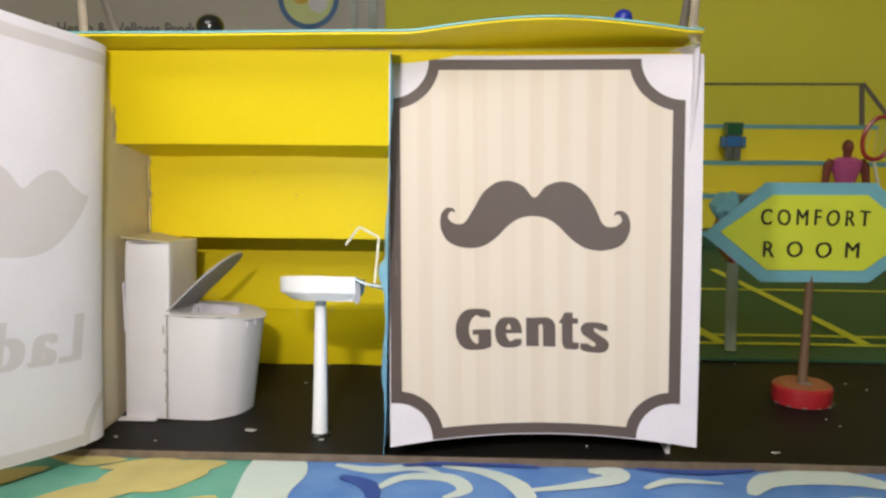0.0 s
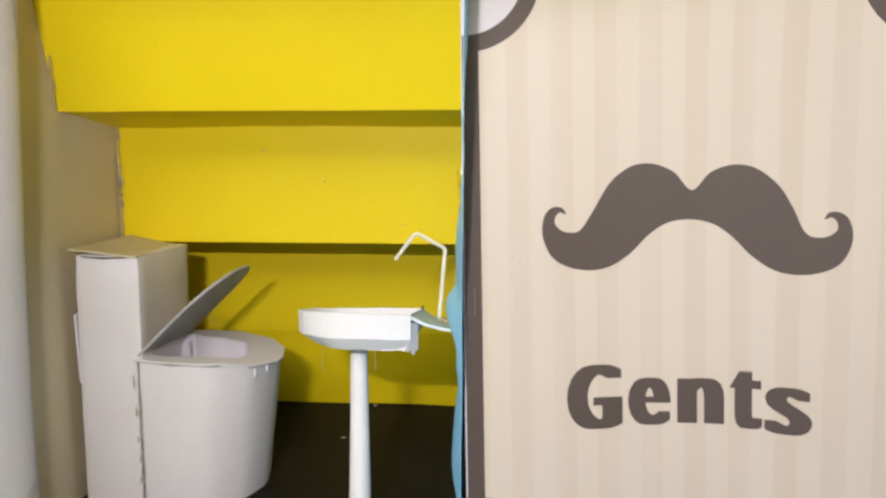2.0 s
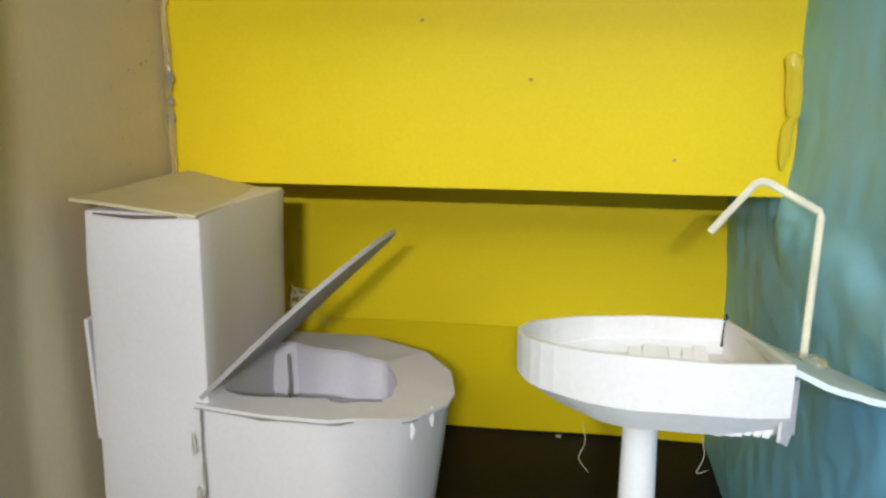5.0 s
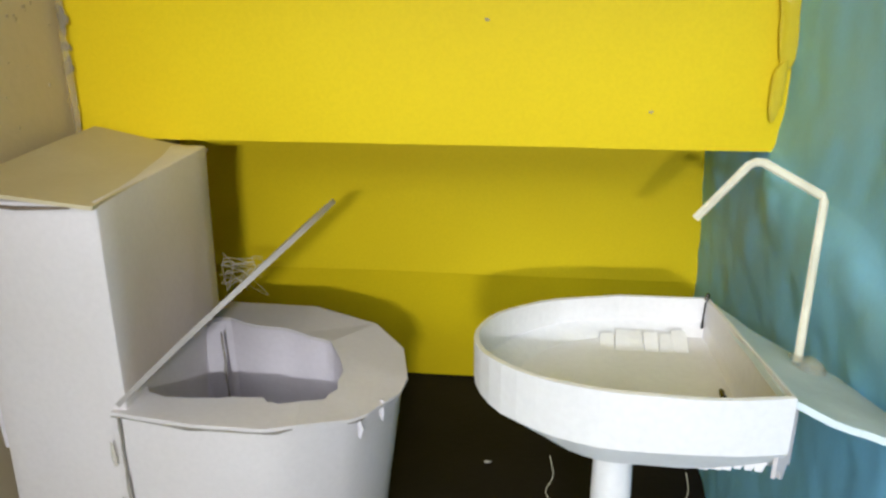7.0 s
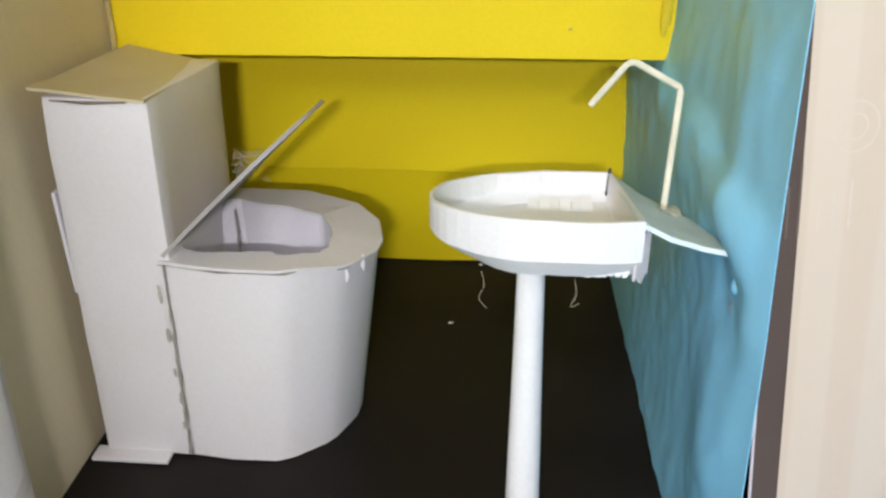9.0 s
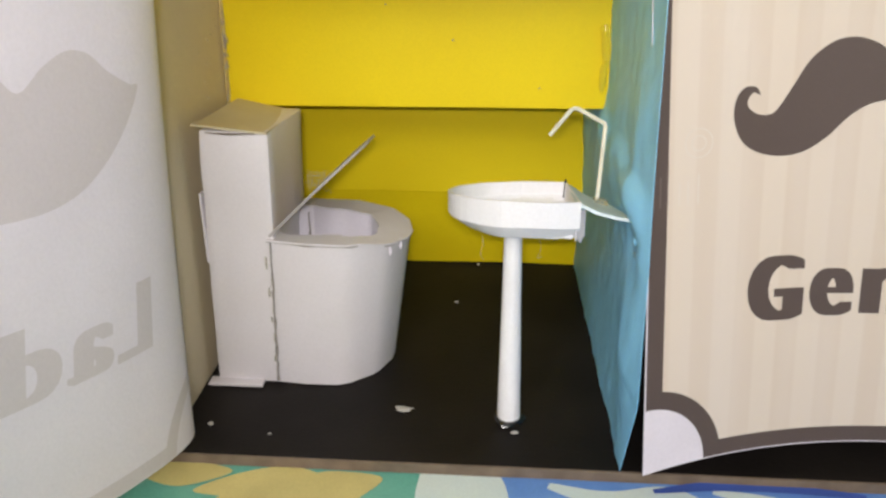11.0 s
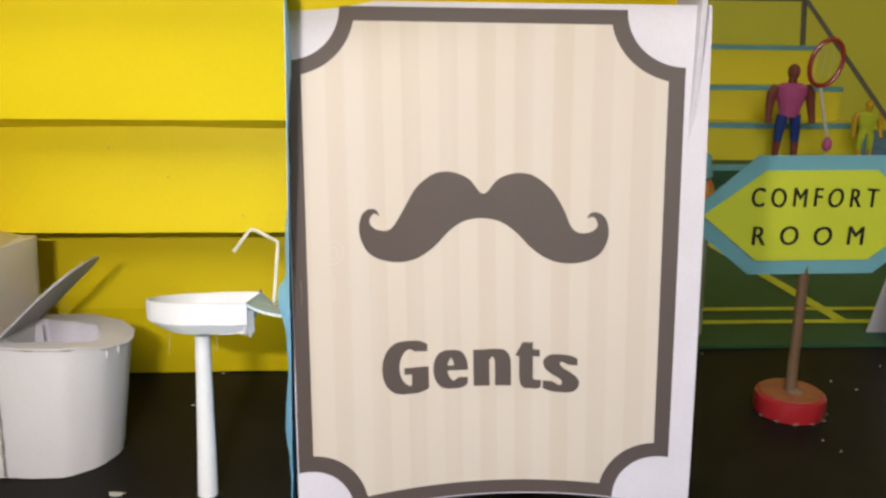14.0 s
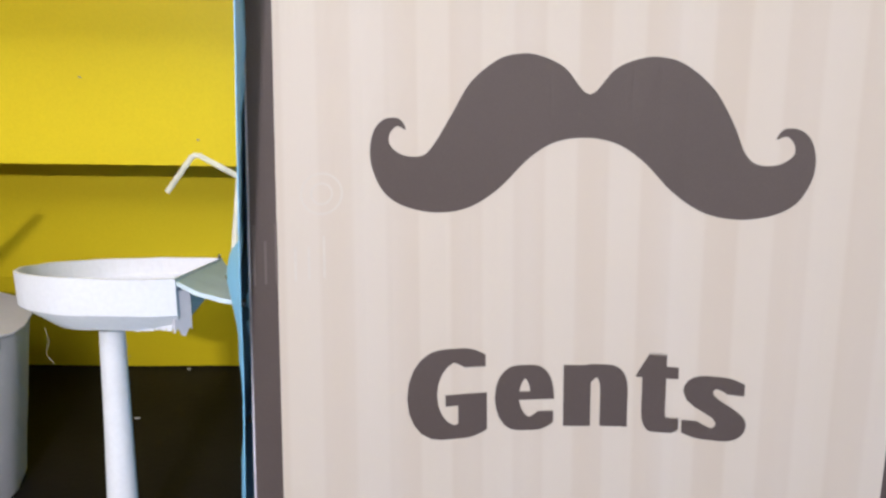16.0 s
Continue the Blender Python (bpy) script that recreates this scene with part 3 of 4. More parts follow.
part("partition", sheet(blue_warp, 80, 150, 0.0002), BLUE_CARD, stand, "crumpled sky blue card partition", True)
for k, (z, s) in enumerate(((0.088, 0.0020), (0.080, 0.0026), (0.074, 0.0016), (0.060, 0.0011), (0.050, 0.0011), (0.044, 0.0014))):
    part("glue_drop", blob((-0.0296 - 0.0004 * (k % 2), 0.4580 + 0.130 * z + 0.0025 * (k % 3), z), (s * 0.35, s * 0.6, s * 0.9), k + 0.5), BLUE_CARD if k < 2 else GLUE, stand, "", True)
part("glue_drop", blob((-0.0352, 0.5533, 0.128), (0.0026, 0.0006, 0.0085), 2.2, 0.8), GLUE_GLOSS, stand, "shiny dried glue drop", True)
part("glue_drop", blob((-0.0358, 0.5530, 0.113), (0.0013, 0.0005, 0.0060), 5.2, 0.8), GLUE_GLOSS, stand, "", True)

for x, z in ((-0.094, 0.1265), (-0.060, 0.108), (-0.12, 0.140)):
    part("speck", blob((x, 0.5536, z), (0.0005, 0.0002, 0.0003), x * 90, 0.6), SMUDGE, stand)
random.seed(17)
for k in range(6):
    z = random.uniform(0.103, 0.148)
    part("glue_drop", blob((side_warp(XL, 0.0)(0.553, z / 0.2115).x + 0.0020, 0.5528, z), (random.uniform(0.0005, 0.0013), 0.0005, random.uniform(0.0007, 0.0026)), k * 3.1, 0.8), GLUE, stand, "", True)

# sticks that rise from the ends of the near stand, and the two beads on it
rail = thing("stick_rail_support", "pair of leaning grey craft sticks glued on the stand corner", "craft sticks", "stand sticks")
part("stick", tube([(-0.1835, 0.470, 0.2135), (-0.1870, 0.470, 0.30)], 0.0022, 8, 0.5), PALE_STICK, rail)
part("stick", tube([(-0.168, 0.474, 0.2125), (-0.196, 0.480, 0.30)], 0.0025, 8, 0.5), GREY_STICK, rail)
part("glue_drop", blob((-0.1855, 0.464, 0.212), (0.003, 0.0022, 0.004), 9.0), GLUE, rail)
rail = thing("stick_rail_support", "pair of leaning grey craft sticks glued on the stand corner", "craft sticks", "stand sticks")
part("stick", tube([(0.1215, 0.470, 0.2165), (0.1250, 0.470, 0.30)], 0.0022, 8, 0.5), PALE_STICK, rail)
part("stick", tube([(0.1170, 0.474, 0.2165), (0.1300, 0.480, 0.30)], 0.0022, 8, 0.5), GREY_STICK, rail)
part("glue_drop", blob((0.1215, 0.464, 0.2150), (0.003, 0.0022, 0.005), 4.0), GLUE, rail)
bead = thing("bead", "glossy black round bead on the stand top", "bead", "beads")
part("bead_body", ball((-0.1215, 0.478, 0.2195), (0.0072, 0.0072, 0.0062)), BLACK_GLOSS, bead, "", True)
bead = thing("bead", "glossy blue round bead on the stand top", "bead", "beads")
part("bead_body", ball((0.0885, 0.478, 0.2245), (0.0048, 0.0048, 0.0045)), BLUE_GLOSS, bead, "", True)

# ---- printed doors ----
DW, DH = 0.1545, 0.1955


def gents_warp(u, v):
    """u, v in metres on the sheet from its lower left corner."""
    k, w, z = u / DW, v / DH, 0.0099 + 1.006 * v
    x = -0.0256 - 0.0060 * w + u * (1 + 0.0307 * w)
    y = 0.4395 + 0.0097 * k + 0.0194 * (1 - 0.75 * w ** 4) * (1 - (2 * k - 1) ** 2) + (0.238 - 0.180 * k) * z + 0.0084 * w * w
    return Vector((x, y, z))


def ladies_warp(u, v):
    """The open door: bent out from the hinge and bowed towards the table's front."""
    k, w = u / DW, v / DH
    p0 = Vector((-0.1842 - 0.0068 * w, 0.4644 + 0.0090 * w))
    p1 = Vector((-0.1575 + 0.0278 * w, 0.4498 + 0.0265 * w))
    p2 = Vector((-0.2545 + 0.0350 * w, 0.3340 + 0.0350 * w))
    p3 = Vector((-0.2110 + 0.0188 * w, 0.3250 + 0.0123 * w))
    p = (1 - k) ** 3 * p0 + 3 * k * (1 - k) ** 2 * p1 + 3 * k * k * (1 - k) * p2 + k ** 3 * p3
    return Vector((p.x, p.y, 0.0060 + 0.0039 * k + 0.0223 * k * k + v * (1.022 + 0.0228 * k * k)))


INSET = 0.0050


def frame_outline(a, b, c, d, r, n=8):
    """A rectangle a..b by c..d with round bites of radius r at the corners, centred on the corners given by the outer frame."""
    out = []
    for cx, cy, a0 in ((FU0, FV0, 90), (FU1, FV0, 180), (FU1, FV1, 270), (FU0, FV1, 0)):
        arc = []
        for k in range(n + 1):
            t = radians(a0) - (math.pi / 2) * k / n
            arc.append((cx + r * math.cos(t), cy + r * math.sin(t)))
        if a == FU0 + INSET or a == FU0:
            arc = [p for p in arc if a - 1e-6 <= p[0] <= b + 1e-6 and c - 1e-6 <= p[1] <= d + 1e-6]
        else:
            arc = [(max(p[0], a), p[1]) for p in arc]
            arc = [p for k, p in enumerate(arc) if k == 0 or abs(p[0] - arc[k - 1][0]) + abs(p[1] - arc[k - 1][1]) > 1e-6]
        out += arc
    return out


def lettering(letters, warp, lift):
    """Heavy letters laid on a sheet; each is (character, left, right, bottom, top, half the extra stem width)."""
    bm = bmesh.new()
    for char, u0, u1, v0, v1, fat in letters:
        for k in range(9):
            one = text_mesh(char, 0.02)
            xs, ys = [v.co.x for v in one.verts], [v.co.y for v in one.verts]
            for v in one.verts:
                v.co.x = u0 + (u1 - u0 - 2 * fat) * (v.co.x - min(xs)) / (max(xs) - min(xs)) + fat * k / 4
                v.co.y = v0 + (v1 - v0) * (v.co.y - min(ys)) / (max(ys) - min(ys))
            me = bpy.data.meshes.new("letter")
            printed(one, warp, lift + (0.000015 * k if lift > 0 else -0.000015 * k)).to_mesh(me)
            one.free()
            bm.from_mesh(me)
            bpy.data.meshes.remove(me)
    return bm


def printed_door(name, label, warp, flip, cream, letters, symbol_points, symbol_label):
    global FU0, FU1, FV0, FV1
    door = tagged(new(name), label, "door")
    part("paper_sheet", sheet(warp_unit(warp), 48, 24, 0.0003), WHITE_PAPER, door, "", True)
    FU0, FU1, FV0, FV1 = (0.0002, 0.1466, 0.0005, 0.1935) if not flip else (0.0110, 0.1535, 0.0005, 0.1912)
    i = INSET
    border = frame_outline(max(FU0, 0.0003), FU1, FV0, FV1, 0.0205, 30)
    field = frame_outline(FU0 + i, FU1 - i, FV0 + i, FV1 - i, 0.0262, 30)
    symbol = smooth_line(symbol_points, 5)
    part("print_border", printed(flat_mesh(border), warp, 0.00018), BROWN_INK, door, "dark brown printed border")
    part("print_field", printed(flat_mesh(field), warp, 0.00036), cream, door, "cream printed field with faint stripes")
    part("print_symbol", printed(flat_mesh(symbol), warp, 0.00054), BROWN_INK, door, symbol_label)
    part("print_words", lettering(letters, warp, 0.00050), BROWN_INK, door, "dark brown bold lettering", fix=False)
    if flip:
        # the print shows faintly through the thin paper on the back
        part("border_show_through", printed(flat_mesh(border, [field]), warp, -0.00042), SHOW_THROUGH, door, "faint border showing through the paper")
        part("symbol_show_through", printed(flat_mesh(symbol), warp, -0.00045), SHOW_THROUGH, door, "faint lips showing through the paper")
        part("words_show_through", lettering(letters, warp, -0.00045), SHOW_THROUGH, door, "faint word showing through the paper", fix=False)
    else:
        # pale stamped rings and bars near the hinge side
        for r in (0.0045, 0.0024):
            ring = [(0.0150 + r * math.cos(a), 0.1010 + r * math.sin(a)) for a in np.linspace(0, 2 * math.pi, 33)[:-1].tolist()]
            hole = [(0.0150 + (r - 0.0004) * math.cos(a), 0.1010 + (r - 0.0004) * math.sin(a)) for a in np.linspace(0, 2 * math.pi, 33)[:-1].tolist()]
            part("stamp_ring", printed(flat_mesh(ring, [hole]), warp, 0.00045), STAMP, door, "pale stamped ring")
        for u0, h in ((0.0008, 0.0125), (0.0030, 0.0090), (0.0052, 0.0125), (0.0090, 0.0070), (0.0118, 0.0070), (0.0150, 0.0090)):
            part("stamp_bar", printed(flat_mesh([(u0, 0.083), (u0 + 0.0005, 0.083), (u0 + 0.0005, 0.083 + h), (u0, 0.083 + h)]), warp, 0.00045), STAMP if u0 > 0.006 else STAMP_DARK, door, "pale stamped bar")
    return door


def warp_unit(warp):
    return lambda u, v: warp(u * DW, v * DH)


HALF = [(0.0, 0.121), (-0.0055, 0.1267), (-0.0110, 0.1292), (-0.0155, 0.1296), (-0.0205, 0.1282), (-0.0266, 0.1232), (-0.0310, 0.1160), (-0.0343, 0.1103), (-0.0370, 0.1078), (-0.0412, 0.1080),
        (-0.0440, 0.1102), (-0.0441, 0.1126), (-0.0425, 0.1143), (-0.0405, 0.1135), (-0.0418, 0.1158), (-0.0448, 0.1160), (-0.0472, 0.1140), (-0.0484, 0.1100), (-0.0480, 0.1052), (-0.0455, 0.1000), (-0.0410, 0.0968),
        (-0.0340, 0.0952), (-0.0265, 0.0962), (-0.0195, 0.1005), (-0.0130, 0.1070), (-0.0070, 0.1108), (0.0, 0.1120)]
MC = 0.0739
MUSTACHE = [(MC + x, y + 0.0006) for x, y in HALF] + [(MC - x, y + 0.0006) for x, y in HALF[-2:0:-1]]
MUSTACHE = [(x + 0.0006, y + 0.0006) if y > 0.115 and abs(x - MC) < 0.034 else (x, y) for x, y in MUSTACHE]
LC = 0.0780
LIP = [(0.0, 0.1245), (-0.006, 0.1300), (-0.0125, 0.1335), (-0.0190, 0.1325), (-0.0260, 0.1275), (-0.0345, 0.1235), (-0.0385, 0.1228), (-0.0350, 0.1160), (-0.0275, 0.1065), (-0.0180, 0.0985), (-0.0090, 0.0950), (0.0, 0.0942)]
LIPS = [(LC + 0.88 * x, y) for x, y in LIP] + [(LC - 0.88 * x, y) for x, y in LIP[-2:0:-1]]
GENTS = (("G", 0.0328, 0.0514, 0.0438, 0.0648, 0.0023), ("e", 0.0533, 0.0675, 0.0446, 0.0602, 0.0017), ("n", 0.0697, 0.0850, 0.0453, 0.0603, 0.0019),
         ("t", 0.0868, 0.0971, 0.0442, 0.0636, 0.0019), ("s", 0.0978, 0.1123, 0.0432, 0.0588, 0.0017))
LADIES = (("L", 0.0410, 0.0540, 0.0440, 0.0666, 0.0020), ("a", 0.0550, 0.0680, 0.0440, 0.0590, 0.0016), ("d", 0.0690, 0.0835, 0.0440, 0.0660, 0.0018),
          ("i", 0.0850, 0.0908, 0.0440, 0.0660, 0.0019), ("e", 0.0920, 0.1055, 0.0440, 0.0590, 0.0017), ("s", 0.1065, 0.1190, 0.0440, 0.0590, 0.0016))
printed_door("gents_door", "white paper door printed with brown moustache, border and word", gents_warp, False, CREAM_PRINT, GENTS, MUSTACHE, "dark brown printed moustache")
printed_door("ladies_door", "open bowed paper door with printed lips showing through", ladies_warp, True, GREY_PRINT, LADIES, LIPS, "dark brown printed lips")

# ---- toilet ----
toilet = thing("toilet", "white folded card toilet with tall tank and raised lid", "toilet")
bm = box(-0.1855, -0.1600, 0.5030, 0.5525, 0.0, 0.104, 0.0)
for v in bm.verts:
    t = v.co.z / 0.104
    v.co.x += 0.004 * t
    v.co.z -= 0.005 * t * (v.co.y > 0.53)
bmesh.ops.subdivide_edges(bm, edges=bm.edges[:], cuts=7, use_grid_fill=True)
for v in bm.verts:
    v.co += Vector((0.0007 * noise.noise(v.co * 60), 0.0009 * noise.noise(v.co * 55 + Vector((5, 0, 0))), 0))
part("tank", bevelled(bm, 0.0007, 2, 50), TOILET_PAPER, toilet, "tall white card tank", True)


def cap_warp(u, v):
    x, y = -0.1818 + 0.0256 * u, 0.5018 + 0.0520 * v
    x += 0.0012 * (v < 0.15) * (u < 0.1) * -1.0
    return Vector((x, y, 0.1052 - 0.0052 * v + 0.0016 * (1 - u) ** 2 + 0.0010 * math.sin(u * 2.6 + v * 2.2) * v - 0.0012 * u * u))


part("tank_lid", sheet(cap_warp, 14, 14, 0.0007), CAP_PAPER, toilet, "loose card tank cover, its unlit top toned darker and yellowish", True)
# thin dark bar added to draw the shadowed gap below the cover
part("cap_shade_line", tube([(-0.1785, 0.5023, 0.1036), (-0.170, 0.5020, 0.1032), (-0.1605, 0.5023, 0.1034)], [0.0002, 0.0004, 0.0002], 6), BOARD_EDGE, toilet, "dark strip standing in for the shade under the loose cover")
part("tank_flap", box(-0.1885, -0.1665, 0.4985, 0.504, 0.0, 0.0012, 0.0003), TOILET_PAPER, toilet)
part("side_flap", box(-0.1842, -0.1832, 0.5032, 0.5070, 0.052, 0.080, 0.0003), WHITE_PAPER, toilet)


def bowl_outline(k, s=1.0):
    """Half-oval bowl outline at taper k, from the tank's front side round to its back."""
    pts = [(-0.1605, 0.5025), (-0.1450, 0.5008), (-0.1310, 0.5010), (-0.1262, 0.5030), (-0.1175, 0.5098), (-0.1148, 0.5132), (-0.1103, 0.5235), (-0.1097, 0.5295), (-0.1125, 0.5420), (-0.1200, 0.5500), (-0.1350, 0.5538), (-0.1605, 0.5535)]
    cx, cy = -0.1605, 0.528
    return [(cx + (p[0] - cx) * (1 - 0.09 * k) * s - 0.003 * k, cy + (p[1] - cy) * (1 - 0.05 * k) * s) for p in pts]


def bowl_top_z(x, y):
    return 0.0622 - 0.06 * max(0.0, y - 0.502) - 0.02 * (x + 0.16) - 0.22 * max(0.0, x + 0.1265) + 0.0006 * noise.noise(Vector((x * 90, y * 90, 0)))


bm = bmesh.new()
rings = []
for j in range(9):
    t = j / 8
    o = smooth_line(bowl_outline(1 - t), 1, False)
    ring = []
    for p in o:
        z = bowl_top_z(*p) * t
        w = 0.00025 * noise.noise(Vector((p[0] * 120, p[1] * 120, z * 40)))
        ring.append(bm.verts.new((p[0] + w, p[1] + w, z)))
    rings.append(ring)
for r0, r1 in zip(rings, rings[1:]):
    for a in range(len(r0) - 1):
        bm.faces.new((r0[a], r0[a + 1], r1[a + 1], r1[a]))
part("bowl", bm, TOILET_PAPER, toilet, "white card bowl with crimped rim", 26)
# top with a ragged opening
rim = smooth_line(bowl_outline(-0.06, 1.012), 1, False)
hole = smooth_line([(-0.1585, 0.5130), (-0.1450, 0.5100), (-0.1355, 0.5115), (-0.1300, 0.5092), (-0.1228, 0.5140), (-0.1215, 0.5235), (-0.1250, 0.5340), (-0.1340, 0.5400), (-0.1450, 0.5425), (-0.1580, 0.5430)], 4)
random.seed(8)
hole = [(x + random.uniform(-0.0005, 0.0005), y + random.uniform(-0.0005, 0.0005)) for x, y in hole]
bm = flat_mesh(rim, [hole])
for v in bm.verts:
    v.co.z = bowl_top_z(v.co.x, v.co.y) + 0.0004
geom = bmesh.ops.extrude_face_region(bm, geom=bm.faces[:])
for e in geom["geom"]:
    if isinstance(e, bmesh.types.BMVert):
        e.co.z -= 0.0007
part("seat", bm, TOILET_PAPER, toilet, "pale card seat with torn opening")
# inner lining of the bowl
bm = bmesh.new()
lo = [bm.verts.new((x * 0.96 - 0.0055, y * 0.96 + 0.021, 0.012)) for x, y in hole]
hi = [bm.verts.new((x, y, bowl_top_z(x, y) - 0.0004)) for x, y in hole]
for a in range(len(hole)):
    b = (a + 1) % len(hole)
    bm.faces.new((lo[a], lo[b], hi[b], hi[a]))
bm.faces.new(lo)
part("lining", bm, WHITE_PAPER, toilet, "white paper lining inside the bowl", True)
pts = [(-0.1530 + 0.0004 * noise.noise(Vector((z * 300, 2, 4))), 0.5405, z) for z in np.linspace(0.030, 0.0585, 12).tolist()]
part("lining_seam", tube(pts, [0.0002 + 0.0005 * abs(noise.noise(Vector((p[2] * 260, 4, 9)))) for p in pts], 6), SEAM, toilet, "glued seam inside the bowl")
random.seed(31)
for k, z in enumerate((0.012, 0.021, 0.030, 0.041, 0.054)):
    part("glue_drip", blob((-0.1602 + random.uniform(-0.0008, 0.0008), 0.5012, z), (0.0005, 0.0003, random.uniform(0.0012, 0.0026)), k + 0.3, 0.6), GLUE, toilet, "pale dried glue drip", True)
# crimped glue along the seam and rim
pts = [(-0.1608 + 0.0035 * z / 0.1 + 0.0004 * noise.noise(Vector((z * 500, 0, 4))), 0.5016, z) for z in np.linspace(0.002, 0.062, 26).tolist()]
part("glue_seam", tube(pts, [0.00025 + 0.0007 * abs(noise.noise(Vector((p[2] * 260, 1, 9)))) for p in pts], 6), SEAM, toilet, "ragged glued seam")
for a, b in ((0, 3), (4, 6)):
    pts = [(x, y - 0.0002, bowl_top_z(x, y) - 0.0006) for x, y in smooth_line(bowl_outline(-0.03, 1.004), 4, False)[a * 4:b * 4 + 1]]
    part("rim_seam", tube(pts, [0.0001 + 0.0005 * abs(noise.noise(Vector((p[0] * 300, 5, 1)))) for p in pts], 5), SEAM, toilet, "dirty glued rim seam")
for k, (x, y) in enumerate(((-0.1153, 0.5118), (-0.1120, 0.5180))):
    part("paper_tab", blob((x, y, 0.0552), (0.0006, 0.0004, 0.0022), k, 0.6), WHITE_PAPER, toilet)


def lid_warp(u, v):
    """The raised lid: u along its length from the hinge, v across."""
    half = 0.0235 * math.sqrt(max(0.0, 1 - max(0.0, (u - 0.45) / 0.56) ** 2.4))
    y = 0.5265 + (2 * v - 1) * half + 0.002 * u
    d = y - 0.5265
    return Vector((-0.1585 + 0.0345 * u + 0.0008 * math.sin(u * 3) + 0.047 * d, y, 0.0618 + 0.0330 * u + 0.0012 * math.sin(u * 3.1) - 0.093 * d))


part("lid", sheet(lid_warp, 26, 10, 0.0010, 0.0, 0.995), LID_PAPER, toilet, "raised white card lid, shade of its underside put in as grey", True)
tuft = thing("thread_tuft", "small tangle of pale threads beside the tank", "threads")
random.seed(21)
for k in range(9):
    a = Vector((-0.1550, 0.552, 0.0665))
    pts = [a + Vector((random.uniform(-0.002, 0.010), random.uniform(-0.002, 0.003), random.uniform(-0.004, 0.006))) for _ in range(4)]
    pts[0] = a + Vector((0.0, 0.0, random.uniform(-0.004, 0.004)))
    part("thread", tube(smooth_line([tuple(p) for p in pts], 5, False), 0.00006, 4), THREAD, tuft)

# ---- basin ----
basin = thing("wash_basin", "white card pedestal basin with a bent straw tap", "wash basin")
ped = [(-0.0690, 0.4840, 0.0), (-0.0690, 0.4868, 0.02), (-0.0690, 0.4895, 0.045), (-0.0690, 0.4925, 0.0785)]
part("pedestal", tube(ped, [0.0043, 0.0040, 0.0035, 0.0030], 20), SINK_PAPER, basin, "rolled white paper pedestal", True)
part("foot_glue", blob((-0.069, 0.4835, 0.0006), (0.0062, 0.0058, 0.0012), 6.0, 0.5), BLACK_GLOSS, basin, "black glue smear at the foot")


def basin_outline(k):
    """Basin outline, k = 1 at the rim, 0 at the bottom."""
    s = 0.0040 * max(0.0, 0.34 - k) / 0.34
    return [(-0.0475 - s * 0.2, 0.4755 + s), (-0.0580, 0.4735 + s), (-0.0700, 0.4735 + s), (-0.0790 + s * 0.6, 0.4765 + s), (-0.0870 + s, 0.4830 + s), (-0.0915 + s * 1.6, 0.4930),
            (-0.0915 + s * 1.6, 0.5040), (-0.0870 + s, 0.5150 - s), (-0.0780 + s * 0.6, 0.5240 - s), (-0.0660, 0.5285 - s), (-0.0490 - s * 0.2, 0.5290 - s)]


def rim_z(x, y, k):
    return 0.0770 + 0.0135 * k - 0.235 * (y - 0.476) * (0.5 + 0.5 * k) + 0.0004 * noise.noise(Vector((x * 130, y * 130, k)))


bm = bmesh.new()
rings = []
for inner, ks in ((0.0, (0.0, 0.15, 0.34, 0.65, 1.0)), (0.0008, (1.0, 0.65, 0.34, 0.05))):
    for k in ks:
        o = smooth_line(basin_outline(k)[:-1], 3, False) + [basin_outline(k)[-1]]
        cx, cy = -0.068, 0.501
        ring = []
        for p in o:
            d = Vector((p[0] - cx, p[1] - cy))
            d *= 1 - inner / d.length
            ring.append(bm.verts.new((cx + d.x, cy + d.y, rim_z(p[0], p[1], k) - (0.0 if inner == 0 or k < 1 else 0.0))))
        rings.append(ring)
for r0, r1 in zip(rings, rings[1:]):
    for a in range(len(r0)):
        b = (a + 1) % len(r0)
        bm.faces.new((r0[a], r0[b], r1[b], r1[a]))
bm.faces.new(rings[0])
bm.faces.new(rings[-1])
part("bowl", bm, SINK_PAPER, basin, "white card basin bowl")
random.seed(14)
for k in range(7):
    t = k / 6
    x = -0.0600 + 0.009 * t
    h = random.uniform(0.0004, 0.0016)
    bm = prism([(x, 0.0782), (x + 0.0017, 0.0782), (x + random.uniform(0.0010, 0.0020), 0.0772 - h * 0.5), (x + random.uniform(-0.0003, 0.0004), 0.0772 - h * 0.4)], 0.4777, 0.4780, "y")
    part("torn_tab", bm, SINK_PAPER, basin)
for k in range(6):
    x, lean = -0.0700 + 0.0027 * k, 0.0045 + 0.0006 * (k % 3)
    bm = sheet(lambda u, v: Vector((x + 0.0026 * u + 0.0003 * math.sin(k * 2.0) * v, 0.5165 + lean * v, 0.0724 + (0.0014 + 0.0005 * (k % 2)) * v)), 3, 3, 0.0003)
    part("torn_tab", bm, SINK_PAPER, basin)


def shelf_warp(u, v):
    x = -0.0486 + (0.0178 - 0.0035 * v) * u
    y = 0.4768 + 0.0505 * v * (1 - 0.45 * u) - 0.0062 * u
    return Vector((x, y, 0.0900 - 0.235 * (y - 0.476) - 0.0045 * u - 0.0008 * math.sin(math.pi * u) + 0.0004 * noise.noise(Vector((u * 4, v * 4, 0)))))


